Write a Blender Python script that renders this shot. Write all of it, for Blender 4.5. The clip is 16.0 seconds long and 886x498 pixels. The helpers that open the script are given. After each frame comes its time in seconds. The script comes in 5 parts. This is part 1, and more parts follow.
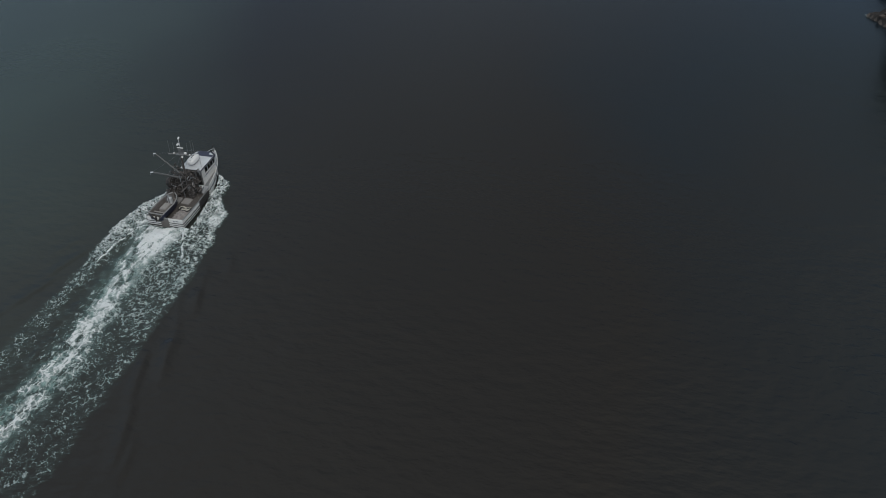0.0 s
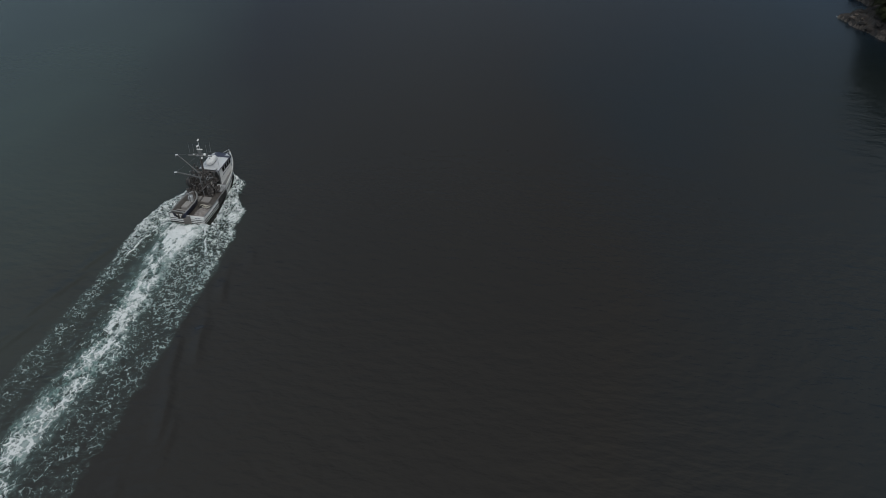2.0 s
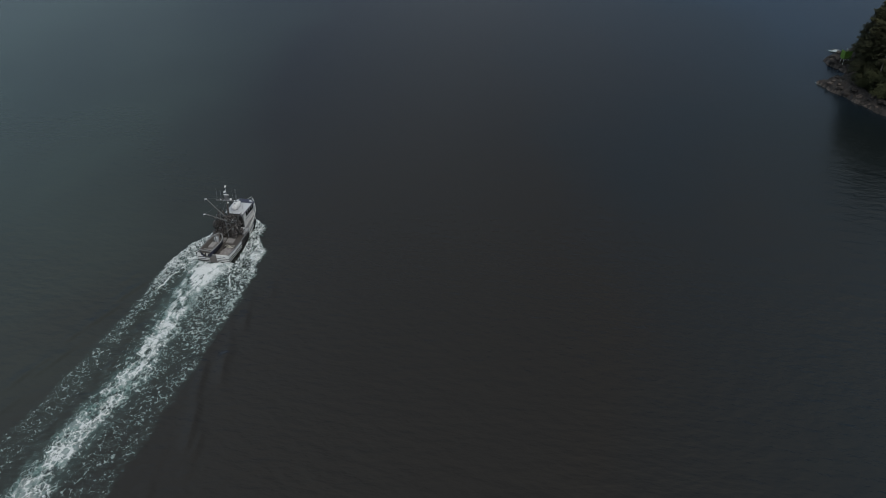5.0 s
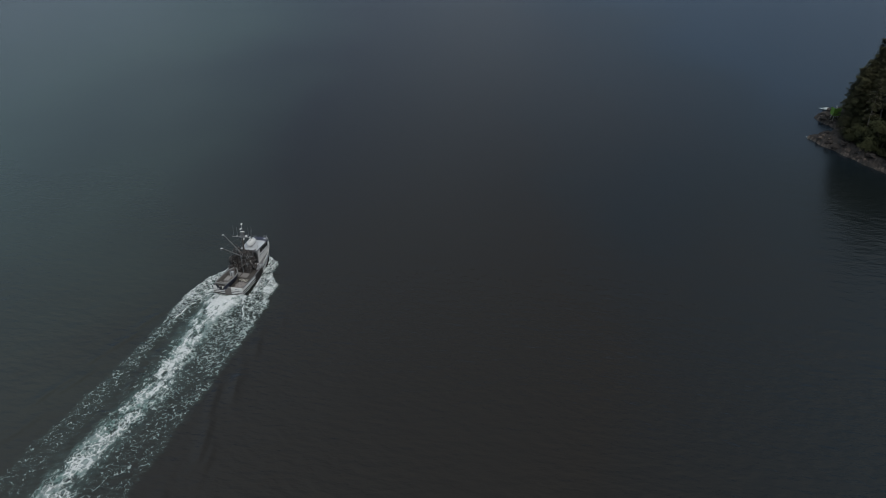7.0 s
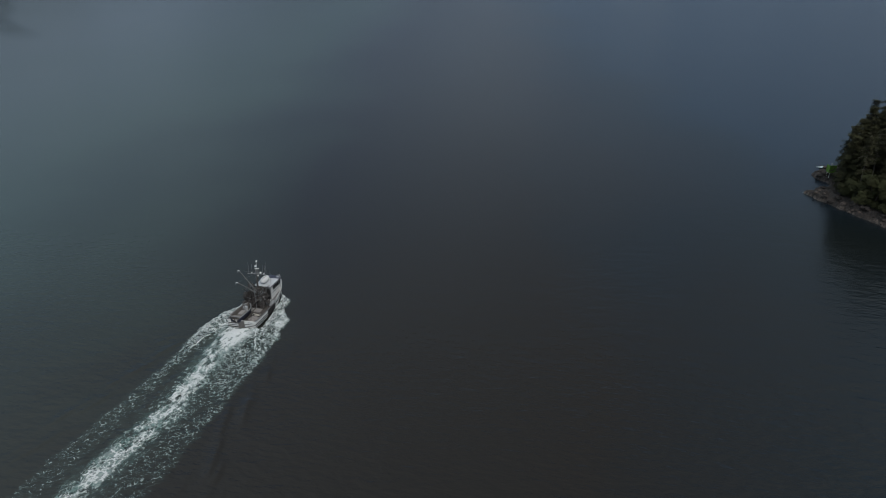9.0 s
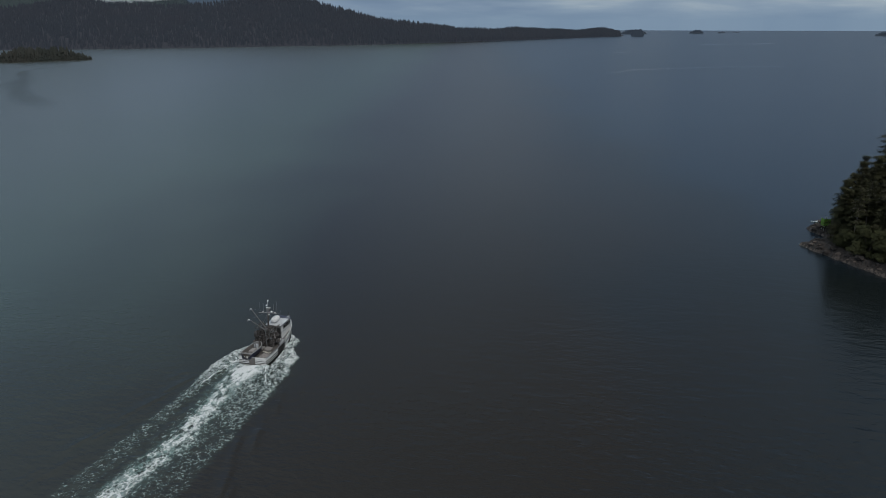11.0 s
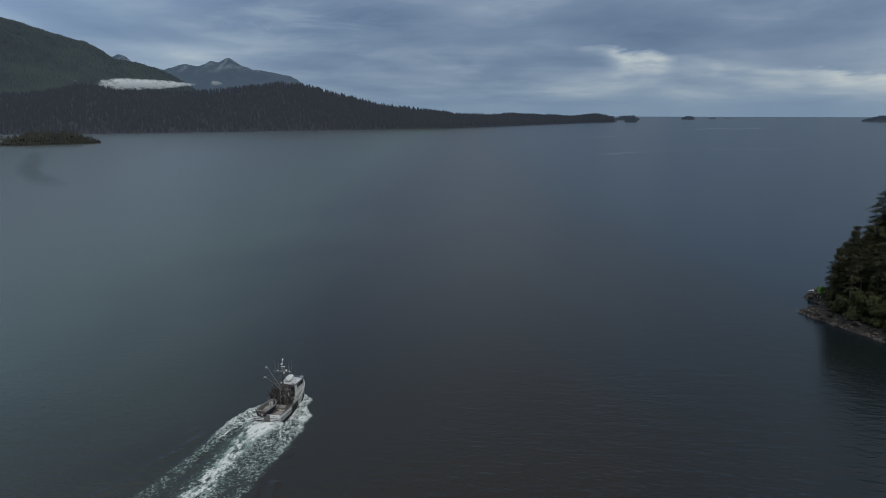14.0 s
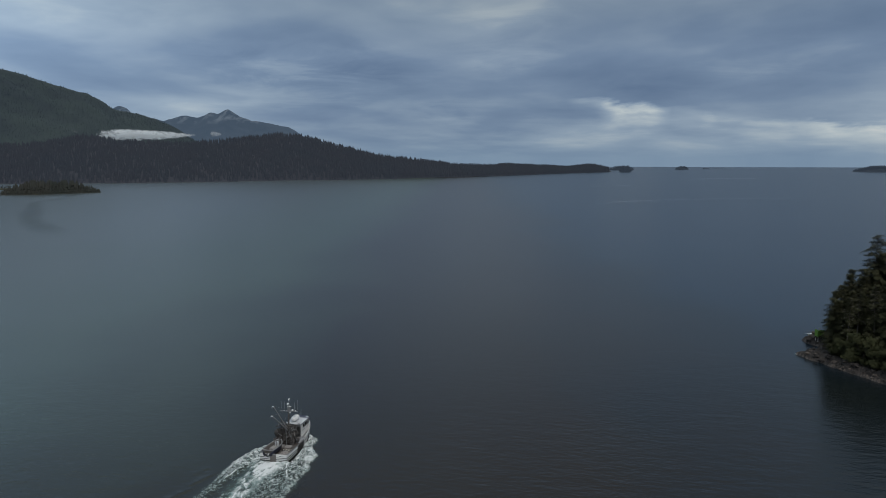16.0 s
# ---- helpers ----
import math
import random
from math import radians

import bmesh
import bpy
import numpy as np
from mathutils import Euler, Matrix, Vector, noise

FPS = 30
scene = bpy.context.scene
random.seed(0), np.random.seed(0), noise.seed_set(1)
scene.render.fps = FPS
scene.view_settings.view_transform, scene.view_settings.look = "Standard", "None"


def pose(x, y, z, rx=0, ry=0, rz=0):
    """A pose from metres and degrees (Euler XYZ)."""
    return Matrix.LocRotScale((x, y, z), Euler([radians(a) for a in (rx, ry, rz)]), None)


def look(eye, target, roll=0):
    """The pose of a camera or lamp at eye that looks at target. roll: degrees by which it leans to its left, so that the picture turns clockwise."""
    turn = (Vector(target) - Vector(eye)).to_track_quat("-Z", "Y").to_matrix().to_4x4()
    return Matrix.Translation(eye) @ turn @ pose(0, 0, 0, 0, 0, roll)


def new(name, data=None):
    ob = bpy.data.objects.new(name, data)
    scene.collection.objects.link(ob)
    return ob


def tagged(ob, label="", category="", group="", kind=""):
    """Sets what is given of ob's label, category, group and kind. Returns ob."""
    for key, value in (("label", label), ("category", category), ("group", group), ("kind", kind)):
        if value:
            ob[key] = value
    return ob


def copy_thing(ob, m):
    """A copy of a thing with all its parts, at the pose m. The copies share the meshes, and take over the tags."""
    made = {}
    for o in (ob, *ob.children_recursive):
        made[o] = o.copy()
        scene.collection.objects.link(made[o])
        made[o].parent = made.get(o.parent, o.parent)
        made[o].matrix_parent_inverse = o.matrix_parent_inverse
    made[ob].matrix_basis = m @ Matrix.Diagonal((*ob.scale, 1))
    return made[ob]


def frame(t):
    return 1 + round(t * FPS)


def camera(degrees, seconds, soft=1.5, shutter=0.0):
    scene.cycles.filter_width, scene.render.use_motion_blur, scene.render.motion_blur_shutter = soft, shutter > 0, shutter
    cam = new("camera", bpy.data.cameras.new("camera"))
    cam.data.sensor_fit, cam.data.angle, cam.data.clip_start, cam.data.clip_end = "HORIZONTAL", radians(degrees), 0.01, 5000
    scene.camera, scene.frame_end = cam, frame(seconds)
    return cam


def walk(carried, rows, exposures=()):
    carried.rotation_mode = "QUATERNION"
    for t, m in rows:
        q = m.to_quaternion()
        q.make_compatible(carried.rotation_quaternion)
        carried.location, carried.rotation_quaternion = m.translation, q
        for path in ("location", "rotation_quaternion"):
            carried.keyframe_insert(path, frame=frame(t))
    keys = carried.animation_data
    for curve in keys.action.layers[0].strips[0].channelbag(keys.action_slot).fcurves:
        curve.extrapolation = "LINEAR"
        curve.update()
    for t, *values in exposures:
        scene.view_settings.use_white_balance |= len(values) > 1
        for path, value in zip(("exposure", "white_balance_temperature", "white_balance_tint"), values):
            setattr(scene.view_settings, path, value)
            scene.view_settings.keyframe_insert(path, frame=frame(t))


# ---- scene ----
cam = camera(61.7, 16.0, soft=0.88)
PATH = [
    (0.0, 54.874, -73.230, 61.882, 11.951, -38.380, -0.000),
    (0.5, 54.349, -75.357, 62.438, 11.428, -38.521, -0.000),
    (1.0, 53.818, -77.286, 63.249, 10.937, -38.568, 0.002),
    (1.5, 53.344, -78.967, 64.200, 10.580, -38.446, 0.002),
    (2.0, 53.045, -80.525, 65.062, 10.363, -38.166, 0.002),
    (2.5, 52.958, -82.055, 65.753, 10.263, -37.731, 0.002),
    (3.0, 53.109, -83.558, 66.386, 10.254, -37.094, 0.001),
    (3.5, 53.416, -85.159, 66.873, 10.338, -36.271, 0.002),
    (4.0, 53.909, -86.827, 67.150, 10.510, -35.258, 0.002),
    (6.5, 57.236, -96.135, 66.994, 11.672, -29.455, -0.000),
    (7.0, 57.982, -98.006, 66.783, 11.906, -28.220, 0.000),
    (7.5, 58.760, -99.918, 66.336, 12.164, -26.921, 0.001),
    (8.0, 59.576, -101.787, 65.717, 12.444, -25.542, 0.002),
    (8.5, 60.383, -103.647, 64.857, 12.732, -24.111, 0.003),
    (9.0, 60.979, -105.410, 63.896, 12.981, -22.664, 0.004),
    (11.5, 61.896, -113.194, 59.380, 13.221, -15.958, 0.002),
    (12.0, 61.873, -114.480, 58.839, 13.227, -14.876, 0.002),
    (12.5, 61.698, -115.624, 58.489, 13.196, -13.857, 0.001),
    (13.0, 61.509, -116.690, 58.178, 13.143, -12.843, -0.001),
    (13.5, 61.306, -117.723, 57.884, 13.105, -11.825, -0.002),
    (14.0, 61.114, -118.706, 57.582, 13.077, -10.821, -0.004),
    (14.5, 60.916, -119.642, 57.254, 13.028, -9.803, -0.006),
    (15.0, 60.659, -120.584, 56.947, 12.985, -8.804, -0.008),
    (15.5, 60.434, -121.503, 56.697, 12.923, -7.844, -0.009),
    (16.0, 60.272, -122.418, 56.439, 12.784, -7.005, -0.010),
]
walk(cam, [(r[0], pose(r[1], r[2], r[3], 90 + r[5], r[6], r[4])) for r in PATH])

# ---- sky and light: a heavy overcast, one wide weak sun behind the cloud ----
SUN_AZ, SUN_EL = 150.0, 46.0          # degrees clockwise from +y, degrees up


def node(tree, kind, **values):
    made = tree.nodes.new(kind)
    for key, value in values.items():
        if key in made.inputs:
            made.inputs[key].default_value = value
    return made


def chain(tree, operation, a, b=None, c=None):
    """A math node on sockets or numbers; gives its output."""
    n = tree.nodes.new("ShaderNodeMath")
    n.operation = operation
    for i, v in enumerate((a, b, c)):
        if v is None:
            continue
        if isinstance(v, (int, float)):
            n.inputs[i].default_value = v
        else:
            tree.links.new(v, n.inputs[i])
    return n.outputs[0]


def ramp(tree, fac, stops):
    n = tree.nodes.new("ShaderNodeValToRGB")
    while len(n.color_ramp.elements) < len(stops):
        n.color_ramp.elements.new(0.5)
    for e, (p, c) in zip(n.color_ramp.elements, stops):
        e.position, e.color = p, (*c, 1) if len(c) == 3 else c
    tree.links.new(fac, n.inputs[0])
    return n.outputs[0]


def blend(tree, fac, a, b, how="MIX"):
    n = tree.nodes.new("ShaderNodeMix")
    n.data_type, n.blend_type = "RGBA", how
    for socket, v in ((n.inputs[0], fac), (n.inputs[6], a), (n.inputs[7], b)):
        if isinstance(v, (int, float)):
            socket.default_value = v
        elif isinstance(v, tuple):
            socket.default_value = (*v, 1)
        else:
            tree.links.new(v, socket)
    return n.outputs[2]


def noise_tex(tree, vector, scale, detail=4.0, rough=0.55, distortion=0.0):
    n = node(tree, "ShaderNodeTexNoise", Scale=scale, Detail=detail, Roughness=rough, Distortion=distortion)
    if vector is not None:
        tree.links.new(vector, n.inputs["Vector"])
    return n.outputs["Fac"]


def mapped(tree, vector, scale=(1, 1, 1), shift=(0, 0, 0), turn=0.0):
    n = tree.nodes.new("ShaderNodeMapping")
    n.inputs["Scale"].default_value, n.inputs["Location"].default_value = scale, shift
    n.inputs["Rotation"].default_value = (0, 0, radians(turn))
    tree.links.new(vector, n.inputs["Vector"])
    return n.outputs[0]


def make_world():
    w = bpy.data.worlds.new("sky")
    scene.world = w
    w.use_nodes = True
    t = w.node_tree
    t.nodes.clear()
    coord = t.nodes.new("ShaderNodeTexCoord").outputs["Generated"]
    sep = t.nodes.new("ShaderNodeSeparateXYZ")
    t.links.new(coord, sep.inputs[0])
    up = chain(t, "MAXIMUM", sep.outputs[2], 0.0)
    deep = chain(t, "ADD", up, 0.13)
    comb = t.nodes.new("ShaderNodeCombineXYZ")
    t.links.new(chain(t, "DIVIDE", sep.outputs[0], deep), comb.inputs[0])
    t.links.new(chain(t, "DIVIDE", sep.outputs[1], deep), comb.inputs[1])
    plane = comb.outputs[0]
    big = noise_tex(t, mapped(t, plane, shift=CLOUD_SHIFT), 0.40, 3.0, 0.5, 0.2)
    fine = noise_tex(t, mapped(t, plane, (1.0, 0.8, 1), (3.1, 7.4, 0), 20), 0.95, 4.5, 0.5, 0.2)
    side = sep.outputs[0]

    def soft(x0, up0, wide, tall, tilt=0.0):
        """A soft swelling of the cloud deck round a place in the sky."""
        dx = chain(t, "DIVIDE", chain(t, "SUBTRACT", side, x0), wide)
        dz = chain(t, "DIVIDE", chain(t, "SUBTRACT", chain(t, "SUBTRACT", up, up0), chain(t, "MULTIPLY", chain(t, "SUBTRACT", side, x0), tilt)), tall)
        return chain(t, "POWER", 2.718, chain(t, "MULTIPLY", chain(t, "ADD", chain(t, "MULTIPLY", dx, dx), chain(t, "MULTIPLY", dz, dz)), -1.0))

    lump = noise_tex(t, mapped(t, plane, (0.8, 1.0, 1), (1.7, 2.2, 0), -15), 2.4, 5.0, 0.58, 0.5)
    puff = noise_tex(t, mapped(t, coord, (1, 1, 3.2), (0.4, 0.2, 0.9)), 13.0, 4.0, 0.55, 0.3)
    rolled = ramp(t, lump, [(0.36, (0.15, 0.15, 0.15)), (0.64, (1.0, 1.0, 1.0))])
    # the deck's torn lower edge over the open sea: sharp above, trailing off below, sinking to starboard
    rim = chain(t, "ADD", chain(t, "MULTIPLY_ADD", side, -0.113, 0.0675), chain(t, "MULTIPLY", chain(t, "SUBTRACT", puff, 0.5), 0.034))
    under = chain(t, "SUBTRACT", rim, up)
    fall = chain(t, "POWER", 2.718, chain(t, "MULTIPLY", chain(t, "MAXIMUM", under, 0.0), -62.0))
    lit = chain(t, "MULTIPLY", fall, chain(t, "MINIMUM", chain(t, "MAXIMUM", chain(t, "MULTIPLY_ADD", under, 110.0, 0.5), 0.0), 1.0))
    broken = ramp(t, noise_tex(t, mapped(t, coord, (1, 0.3, 0.6), (2.3, 0.0, 0.4)), 7.5, 2.0, 0.5), [(0.40, (0, 0, 0)), (0.62, (1, 1, 1))])
    reach = ramp(t, chain(t, "ADD", side, 0.5), [(0.40, (0, 0, 0)), (0.49, (1, 1, 1)), (0.62, (1, 1, 1)), (0.71, (0.4, 0.4, 0.4)), (0.79, (1, 1, 1)), (0.97, (0.2, 0.2, 0.2))])
    torn = chain(t, "MULTIPLY", chain(t, "MULTIPLY", lit, reach), chain(t, "MULTIPLY_ADD", broken, 0.42, 0.05))
    for x0, up0, wide, tall, tilt, how in ((0.20, 0.115, 0.17, 0.040, 0.05, -0.095), (0.02, 0.092, 0.09, 0.014, -0.05, -0.05), (-0.14, 0.125, 0.065, 0.018, 0.0, 0.085), (-0.13, 0.182, 0.07, 0.022, 0.0, 0.045),
                                           (-0.54, 0.168, 0.10, 0.022, 0.05, 0.030), (-0.40, 0.100, 0.16, 0.050, 0.0, -0.13), (-0.46, 0.084, 0.08, 0.009, -0.08, 0.055), (-0.24, 0.070, 0.06, 0.008, 0.0, 0.075),
                                           (-0.21, 0.052, 0.05, 0.007, 0.0, 0.055), (-0.36, 0.130, 0.13, 0.045, -0.1, -0.055), (-0.02, 0.160, 0.05, 0.030, 0.1, -0.035), (0.30, 0.038, 0.05, 0.006, 0.05, 0.08)):
        torn = chain(t, "ADD", torn, chain(t, "MULTIPLY", chain(t, "MULTIPLY", soft(x0, up0, wide, tall, tilt), rolled), how))
    torn = chain(t, "ADD", torn, chain(t, "MULTIPLY", chain(t, "SUBTRACT", lump, 0.5), 0.095))
    mass = chain(t, "ADD", chain(t, "ADD", chain(t, "MULTIPLY_ADD", big, 0.30, 0.14), chain(t, "MULTIPLY_ADD", fine, 0.36, 0.11)), torn)
    cloud = ramp(t, mass, [(0.42, (0.098, 0.142, 0.218)), (0.53, (0.157, 0.208, 0.284)),
                           (0.62, (0.256, 0.306, 0.362)), (0.72, (0.47, 0.49, 0.475)), (0.80, (0.66, 0.62, 0.55))])
    # the cloud is brighter overhead, where it is seen through less depth
    lift = chain(t, "ADD", chain(t, "MULTIPLY", chain(t, "POWER", up, 2.2), ZENITH), 1.0)
    lifted = t.nodes.new("ShaderNodeVectorMath")
    lifted.operation = "SCALE"
    t.links.new(cloud, lifted.inputs[0])
    t.links.new(lift, lifted.inputs["Scale"])
    # a paler strip of far air low over the sea
    haze = chain(t, "POWER", chain(t, "SUBTRACT", 1.0, chain(t, "MINIMUM", chain(t, "MULTIPLY", up, 17.0), 1.0)), 2.0)
    low = blend(t, chain(t, "MULTIPLY", haze, 0.75), lifted.outputs[0], (0.190, 0.255, 0.325))
    # thinner, bluer cloud part way up, greyer overhead
    tint = ramp(t, up, [(0.02, (1.01, 1.10, 1.19)), (0.13, (1.04, 1.12, 1.21)), (0.22, (0.74, 0.82, 0.90)), (0.33, (0.65, 0.735, 0.80)), (0.46, (0.86, 0.815, 0.74)), (0.75, (1.08, 0.98, 0.86))])
    low = blend(t, 1.0, low, tint, "MULTIPLY")
    # a broad pale opening in the cloud over the hills
    s = Vector((math.sin(radians(PALE_AZ)) * math.cos(radians(PALE_EL)), math.cos(radians(PALE_AZ)) * math.cos(radians(PALE_EL)), math.sin(radians(PALE_EL))))
    dot = t.nodes.new("ShaderNodeVectorMath")
    dot.operation = "DOT_PRODUCT"
    t.links.new(coord, dot.inputs[0])
    dot.inputs[1].default_value = s
    glow = chain(t, "MULTIPLY", chain(t, "POWER", chain(t, "MAXIMUM", dot.outputs["Value"], 0.0), 11.0), GLOW)
    warm = t.nodes.new("ShaderNodeVectorMath")
    warm.operation = "MULTIPLY_ADD"
    t.links.new(low, warm.inputs[0])
    gl = t.nodes.new("ShaderNodeCombineXYZ")
    for i, k in enumerate((1.0, 1.04, 1.02)):
        t.links.new(chain(t, "ADD", chain(t, "MULTIPLY", glow, k), 1.0), gl.inputs[i])
    t.links.new(gl.outputs[0], warm.inputs[1])
    sky = t.nodes.new("ShaderNodeTexSky")
    sky.sky_type, sky.sun_disc = "NISHITA", False
    sky.sun_elevation, sky.sun_rotation = radians(SUN_EL), radians(SUN_AZ)
    clear = t.nodes.new("ShaderNodeBackground")
    clear.inputs["Strength"].default_value = 0.05
    t.links.new(sky.outputs[0], clear.inputs["Color"])
    over = t.nodes.new("ShaderNodeBackground")
    over.inputs["Strength"].default_value = 1.0
    t.links.new(warm.outputs[0], over.inputs["Color"])
    mix = t.nodes.new("ShaderNodeMixShader")
    mix.inputs[0].default_value = 0.96
    out = t.nodes.new("ShaderNodeOutputWorld")
    t.links.new(clear.outputs[0], mix.inputs[1])
    t.links.new(over.outputs[0], mix.inputs[2])
    t.links.new(mix.outputs[0], out.inputs[0])


PALE_AZ, PALE_EL = -60.0, 27.0
CLOUD_SHIFT, ZENITH, GLOW = (2.9, -1.1, 0.0), 1.0, 1.3
make_world()
sun = new("sun", bpy.data.lights.new("sun", "SUN"))
sun.data.energy, sun.data.angle, sun.data.color = 1.25, radians(30), (1.0, 0.97, 0.93)
sun.matrix_world = look((0, 0, 0), (-math.sin(radians(SUN_AZ)) * math.cos(radians(SUN_EL)), -math.cos(radians(SUN_AZ)) * math.cos(radians(SUN_EL)), -math.sin(radians(SUN_EL))))


# ---- materials ----
def surface(name, base, other=None, rough=0.6, metal=0.0, grain=8.0, stain=0.7, relief=0.15, depth=0.01, amount=0.5, per_piece=0.0, ior=1.5):
    """A painted, wooden, stony or leafy surface: two colours mixed by fine grain and broad stains, with a fine relief."""
    m = bpy.data.materials.new(name)
    m.use_nodes = True
    t = m.node_tree
    b = t.nodes["Principled BSDF"]
    coord = t.nodes.new("ShaderNodeTexCoord").outputs["Object"]
    fine, broad = noise_tex(t, coord, grain, 6.0, 0.6), noise_tex(t, coord, stain, 3.0, 0.5)
    fac = chain(t, "ADD", chain(t, "MULTIPLY", fine, 0.5), chain(t, "MULTIPLY", broad, 0.5))
    spread = ramp(t, fac, [(0.38, (0, 0, 0)), (0.62, (1, 1, 1))])
    other = other or tuple(c * 0.7 for c in base)
    colour = blend(t, chain(t, "MULTIPLY", spread, amount), base, other)
    if per_piece:
        rnd = t.nodes.new("ShaderNodeNewGeometry").outputs["Random Per Island"]
        hs = node(t, "ShaderNodeHueSaturation")
        t.links.new(chain(t, "ADD", chain(t, "MULTIPLY", rnd, per_piece), 1.0 - per_piece / 2), hs.inputs["Value"])
        t.links.new(colour, hs.inputs["Color"])
        colour = hs.outputs[0]
    t.links.new(colour, b.inputs["Base Color"])
    b.inputs["Metallic"].default_value, b.inputs["IOR"].default_value = metal, ior
    t.links.new(chain(t, "ADD", chain(t, "MULTIPLY", fine, 0.2), rough - 0.1), b.inputs["Roughness"])
    bump = node(t, "ShaderNodeBump", Strength=relief, Distance=depth)
    t.links.new(fine, bump.inputs["Height"])
    t.links.new(bump.outputs[0], b.inputs["Normal"])
    return m


def leaf_surface(name, base, other, **more):
    """Dull foliage with little gloss."""
    m = surface(name, base, other, **more)
    b = m.node_tree.nodes["Principled BSDF"]
    b.inputs["Specular IOR Level"].default_value = 0.15
    return m


def water_material():
    m = bpy.data.materials.new("sea_water")
    m.use_nodes = True
    t = m.node_tree
    b = t.nodes["Principled BSDF"]
    coord = t.nodes.new("ShaderNodeTexCoord").outputs["Object"]
    # milky green on one hand and blue-grey on the other, sky reflections put into the colour; silt-brown water amid
    wander = noise_tex(t, mapped(t, coord, (1, 0.7, 1), (40, 10, 0), 18), 0.012, 4.0, 0.5)
    xyz = t.nodes.new("ShaderNodeSeparateXYZ")
    t.links.new(coord, xyz.inputs[0])
    across = chain(t, "ADD", chain(t, "MULTIPLY", xyz.outputs[0], 0.0045), chain(t, "MULTIPLY", wander, 0.55))
    drift = chain(t, "ADD", chain(t, "ADD", across, chain(t, "MULTIPLY", xyz.outputs[1], 0.0009)), 0.08)
    body = ramp(t, chain(t, "ADD", chain(t, "MULTIPLY", drift, 0.5), 0.5), [(0.1, (0.080, 0.100, 0.108)), (0.51, (0.050, 0.072, 0.058)), (0.675, (0.0190, 0.0176, 0.0165)), (0.81, (0.0185, 0.0158, 0.0135)), (0.93, (0.0085, 0.0155, 0.0215)), (0.998, (0.0085, 0.0215, 0.0385))])
    b.inputs["IOR"].default_value = 1.333
    # cat's-paws: rippled and slick patches
    patch = noise_tex(t, mapped(t, coord, (1, 0.45, 1), (0, 0, 0), -25), 0.022, 2.0, 0.45)
    ruffled = chain(t, "ADD", chain(t, "MULTIPLY", chain(t, "SUBTRACT", patch, 0.5), 1.6), 0.68)
    swell = noise_tex(t, mapped(t, coord, (0.55, 1, 1), (0, 0, 0), 10), 0.32, 2.0, 0.45)
    chop = noise_tex(t, mapped(t, coord, (0.5, 1, 1), (0, 0, 0), 14), 0.9, 2.5, 0.5)
    fine = noise_tex(t, mapped(t, coord, (0.7, 1, 1), (0, 0, 0), 4), 3.6, 2.0, 0.5)
    height = chain(t, "ADD", chain(t, "MULTIPLY", chain(t, "SUBTRACT", swell, 0.5), 0.16), chain(t, "MULTIPLY", chain(t, "ADD", chain(t, "MULTIPLY", chain(t, "SUBTRACT", chop, 0.5), 0.178), chain(t, "MULTIPLY", chain(t, "SUBTRACT", fine, 0.5), 0.017)), ruffled))
    # more wind on the open side
    wind = chain(t, "MINIMUM", chain(t, "MAXIMUM", chain(t, "ADD", chain(t, "MULTIPLY", xyz.outputs[0], 0.0072), 0.85), 0.65), 1.6)
    height = chain(t, "MULTIPLY", height, wind)
    # seen from afar the waves shrink below notice and leave a soft sheen; the lee of the headland lies calm
    near_sea = chain(t, "POWER", 2.718, chain(t, "MULTIPLY", chain(t, "MAXIMUM", chain(t, "SUBTRACT", xyz.outputs[1], -15.0), 0.0), -0.0185))
    open_sea = chain(t, "SUBTRACT", 1.0, near_sea)
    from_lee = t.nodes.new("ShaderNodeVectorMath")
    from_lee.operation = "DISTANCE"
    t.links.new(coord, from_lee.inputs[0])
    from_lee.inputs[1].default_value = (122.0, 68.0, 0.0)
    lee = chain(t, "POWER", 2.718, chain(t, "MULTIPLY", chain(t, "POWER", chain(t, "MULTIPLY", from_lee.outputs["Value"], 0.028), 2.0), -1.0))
    # the headland's dark reflection is put into the water colour there
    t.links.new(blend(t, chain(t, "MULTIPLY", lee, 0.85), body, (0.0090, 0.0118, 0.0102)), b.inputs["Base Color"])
    calm = chain(t, "ADD", 1.0, chain(t, "MULTIPLY", lee, 0.35))
    height = chain(t, "MULTIPLY", chain(t, "MULTIPLY", height, calm), chain(t, "ADD", chain(t, "MULTIPLY", near_sea, 0.97), 0.03))
    bump = node(t, "ShaderNodeBump", Strength=1.0, Distance=1.0)
    t.links.new(height, bump.inputs["Height"])
    t.links.new(bump.outputs[0], b.inputs["Normal"])
    # open water far out is wind-roughened all over
    still = chain(t, "SUBTRACT", 1.0, chain(t, "MULTIPLY", lee, 0.15))
    t.links.new(chain(t, "MULTIPLY", still, chain(t, "ADD", chain(t, "ADD", chain(t, "MULTIPLY", chain(t, "MULTIPLY", ruffled, 0.10), chain(t, "SUBTRACT", 1.0, chain(t, "MULTIPLY", open_sea, 0.9))), 0.07), chain(t, "MULTIPLY", open_sea, 0.19))), b.inputs["Roughness"])
    return m


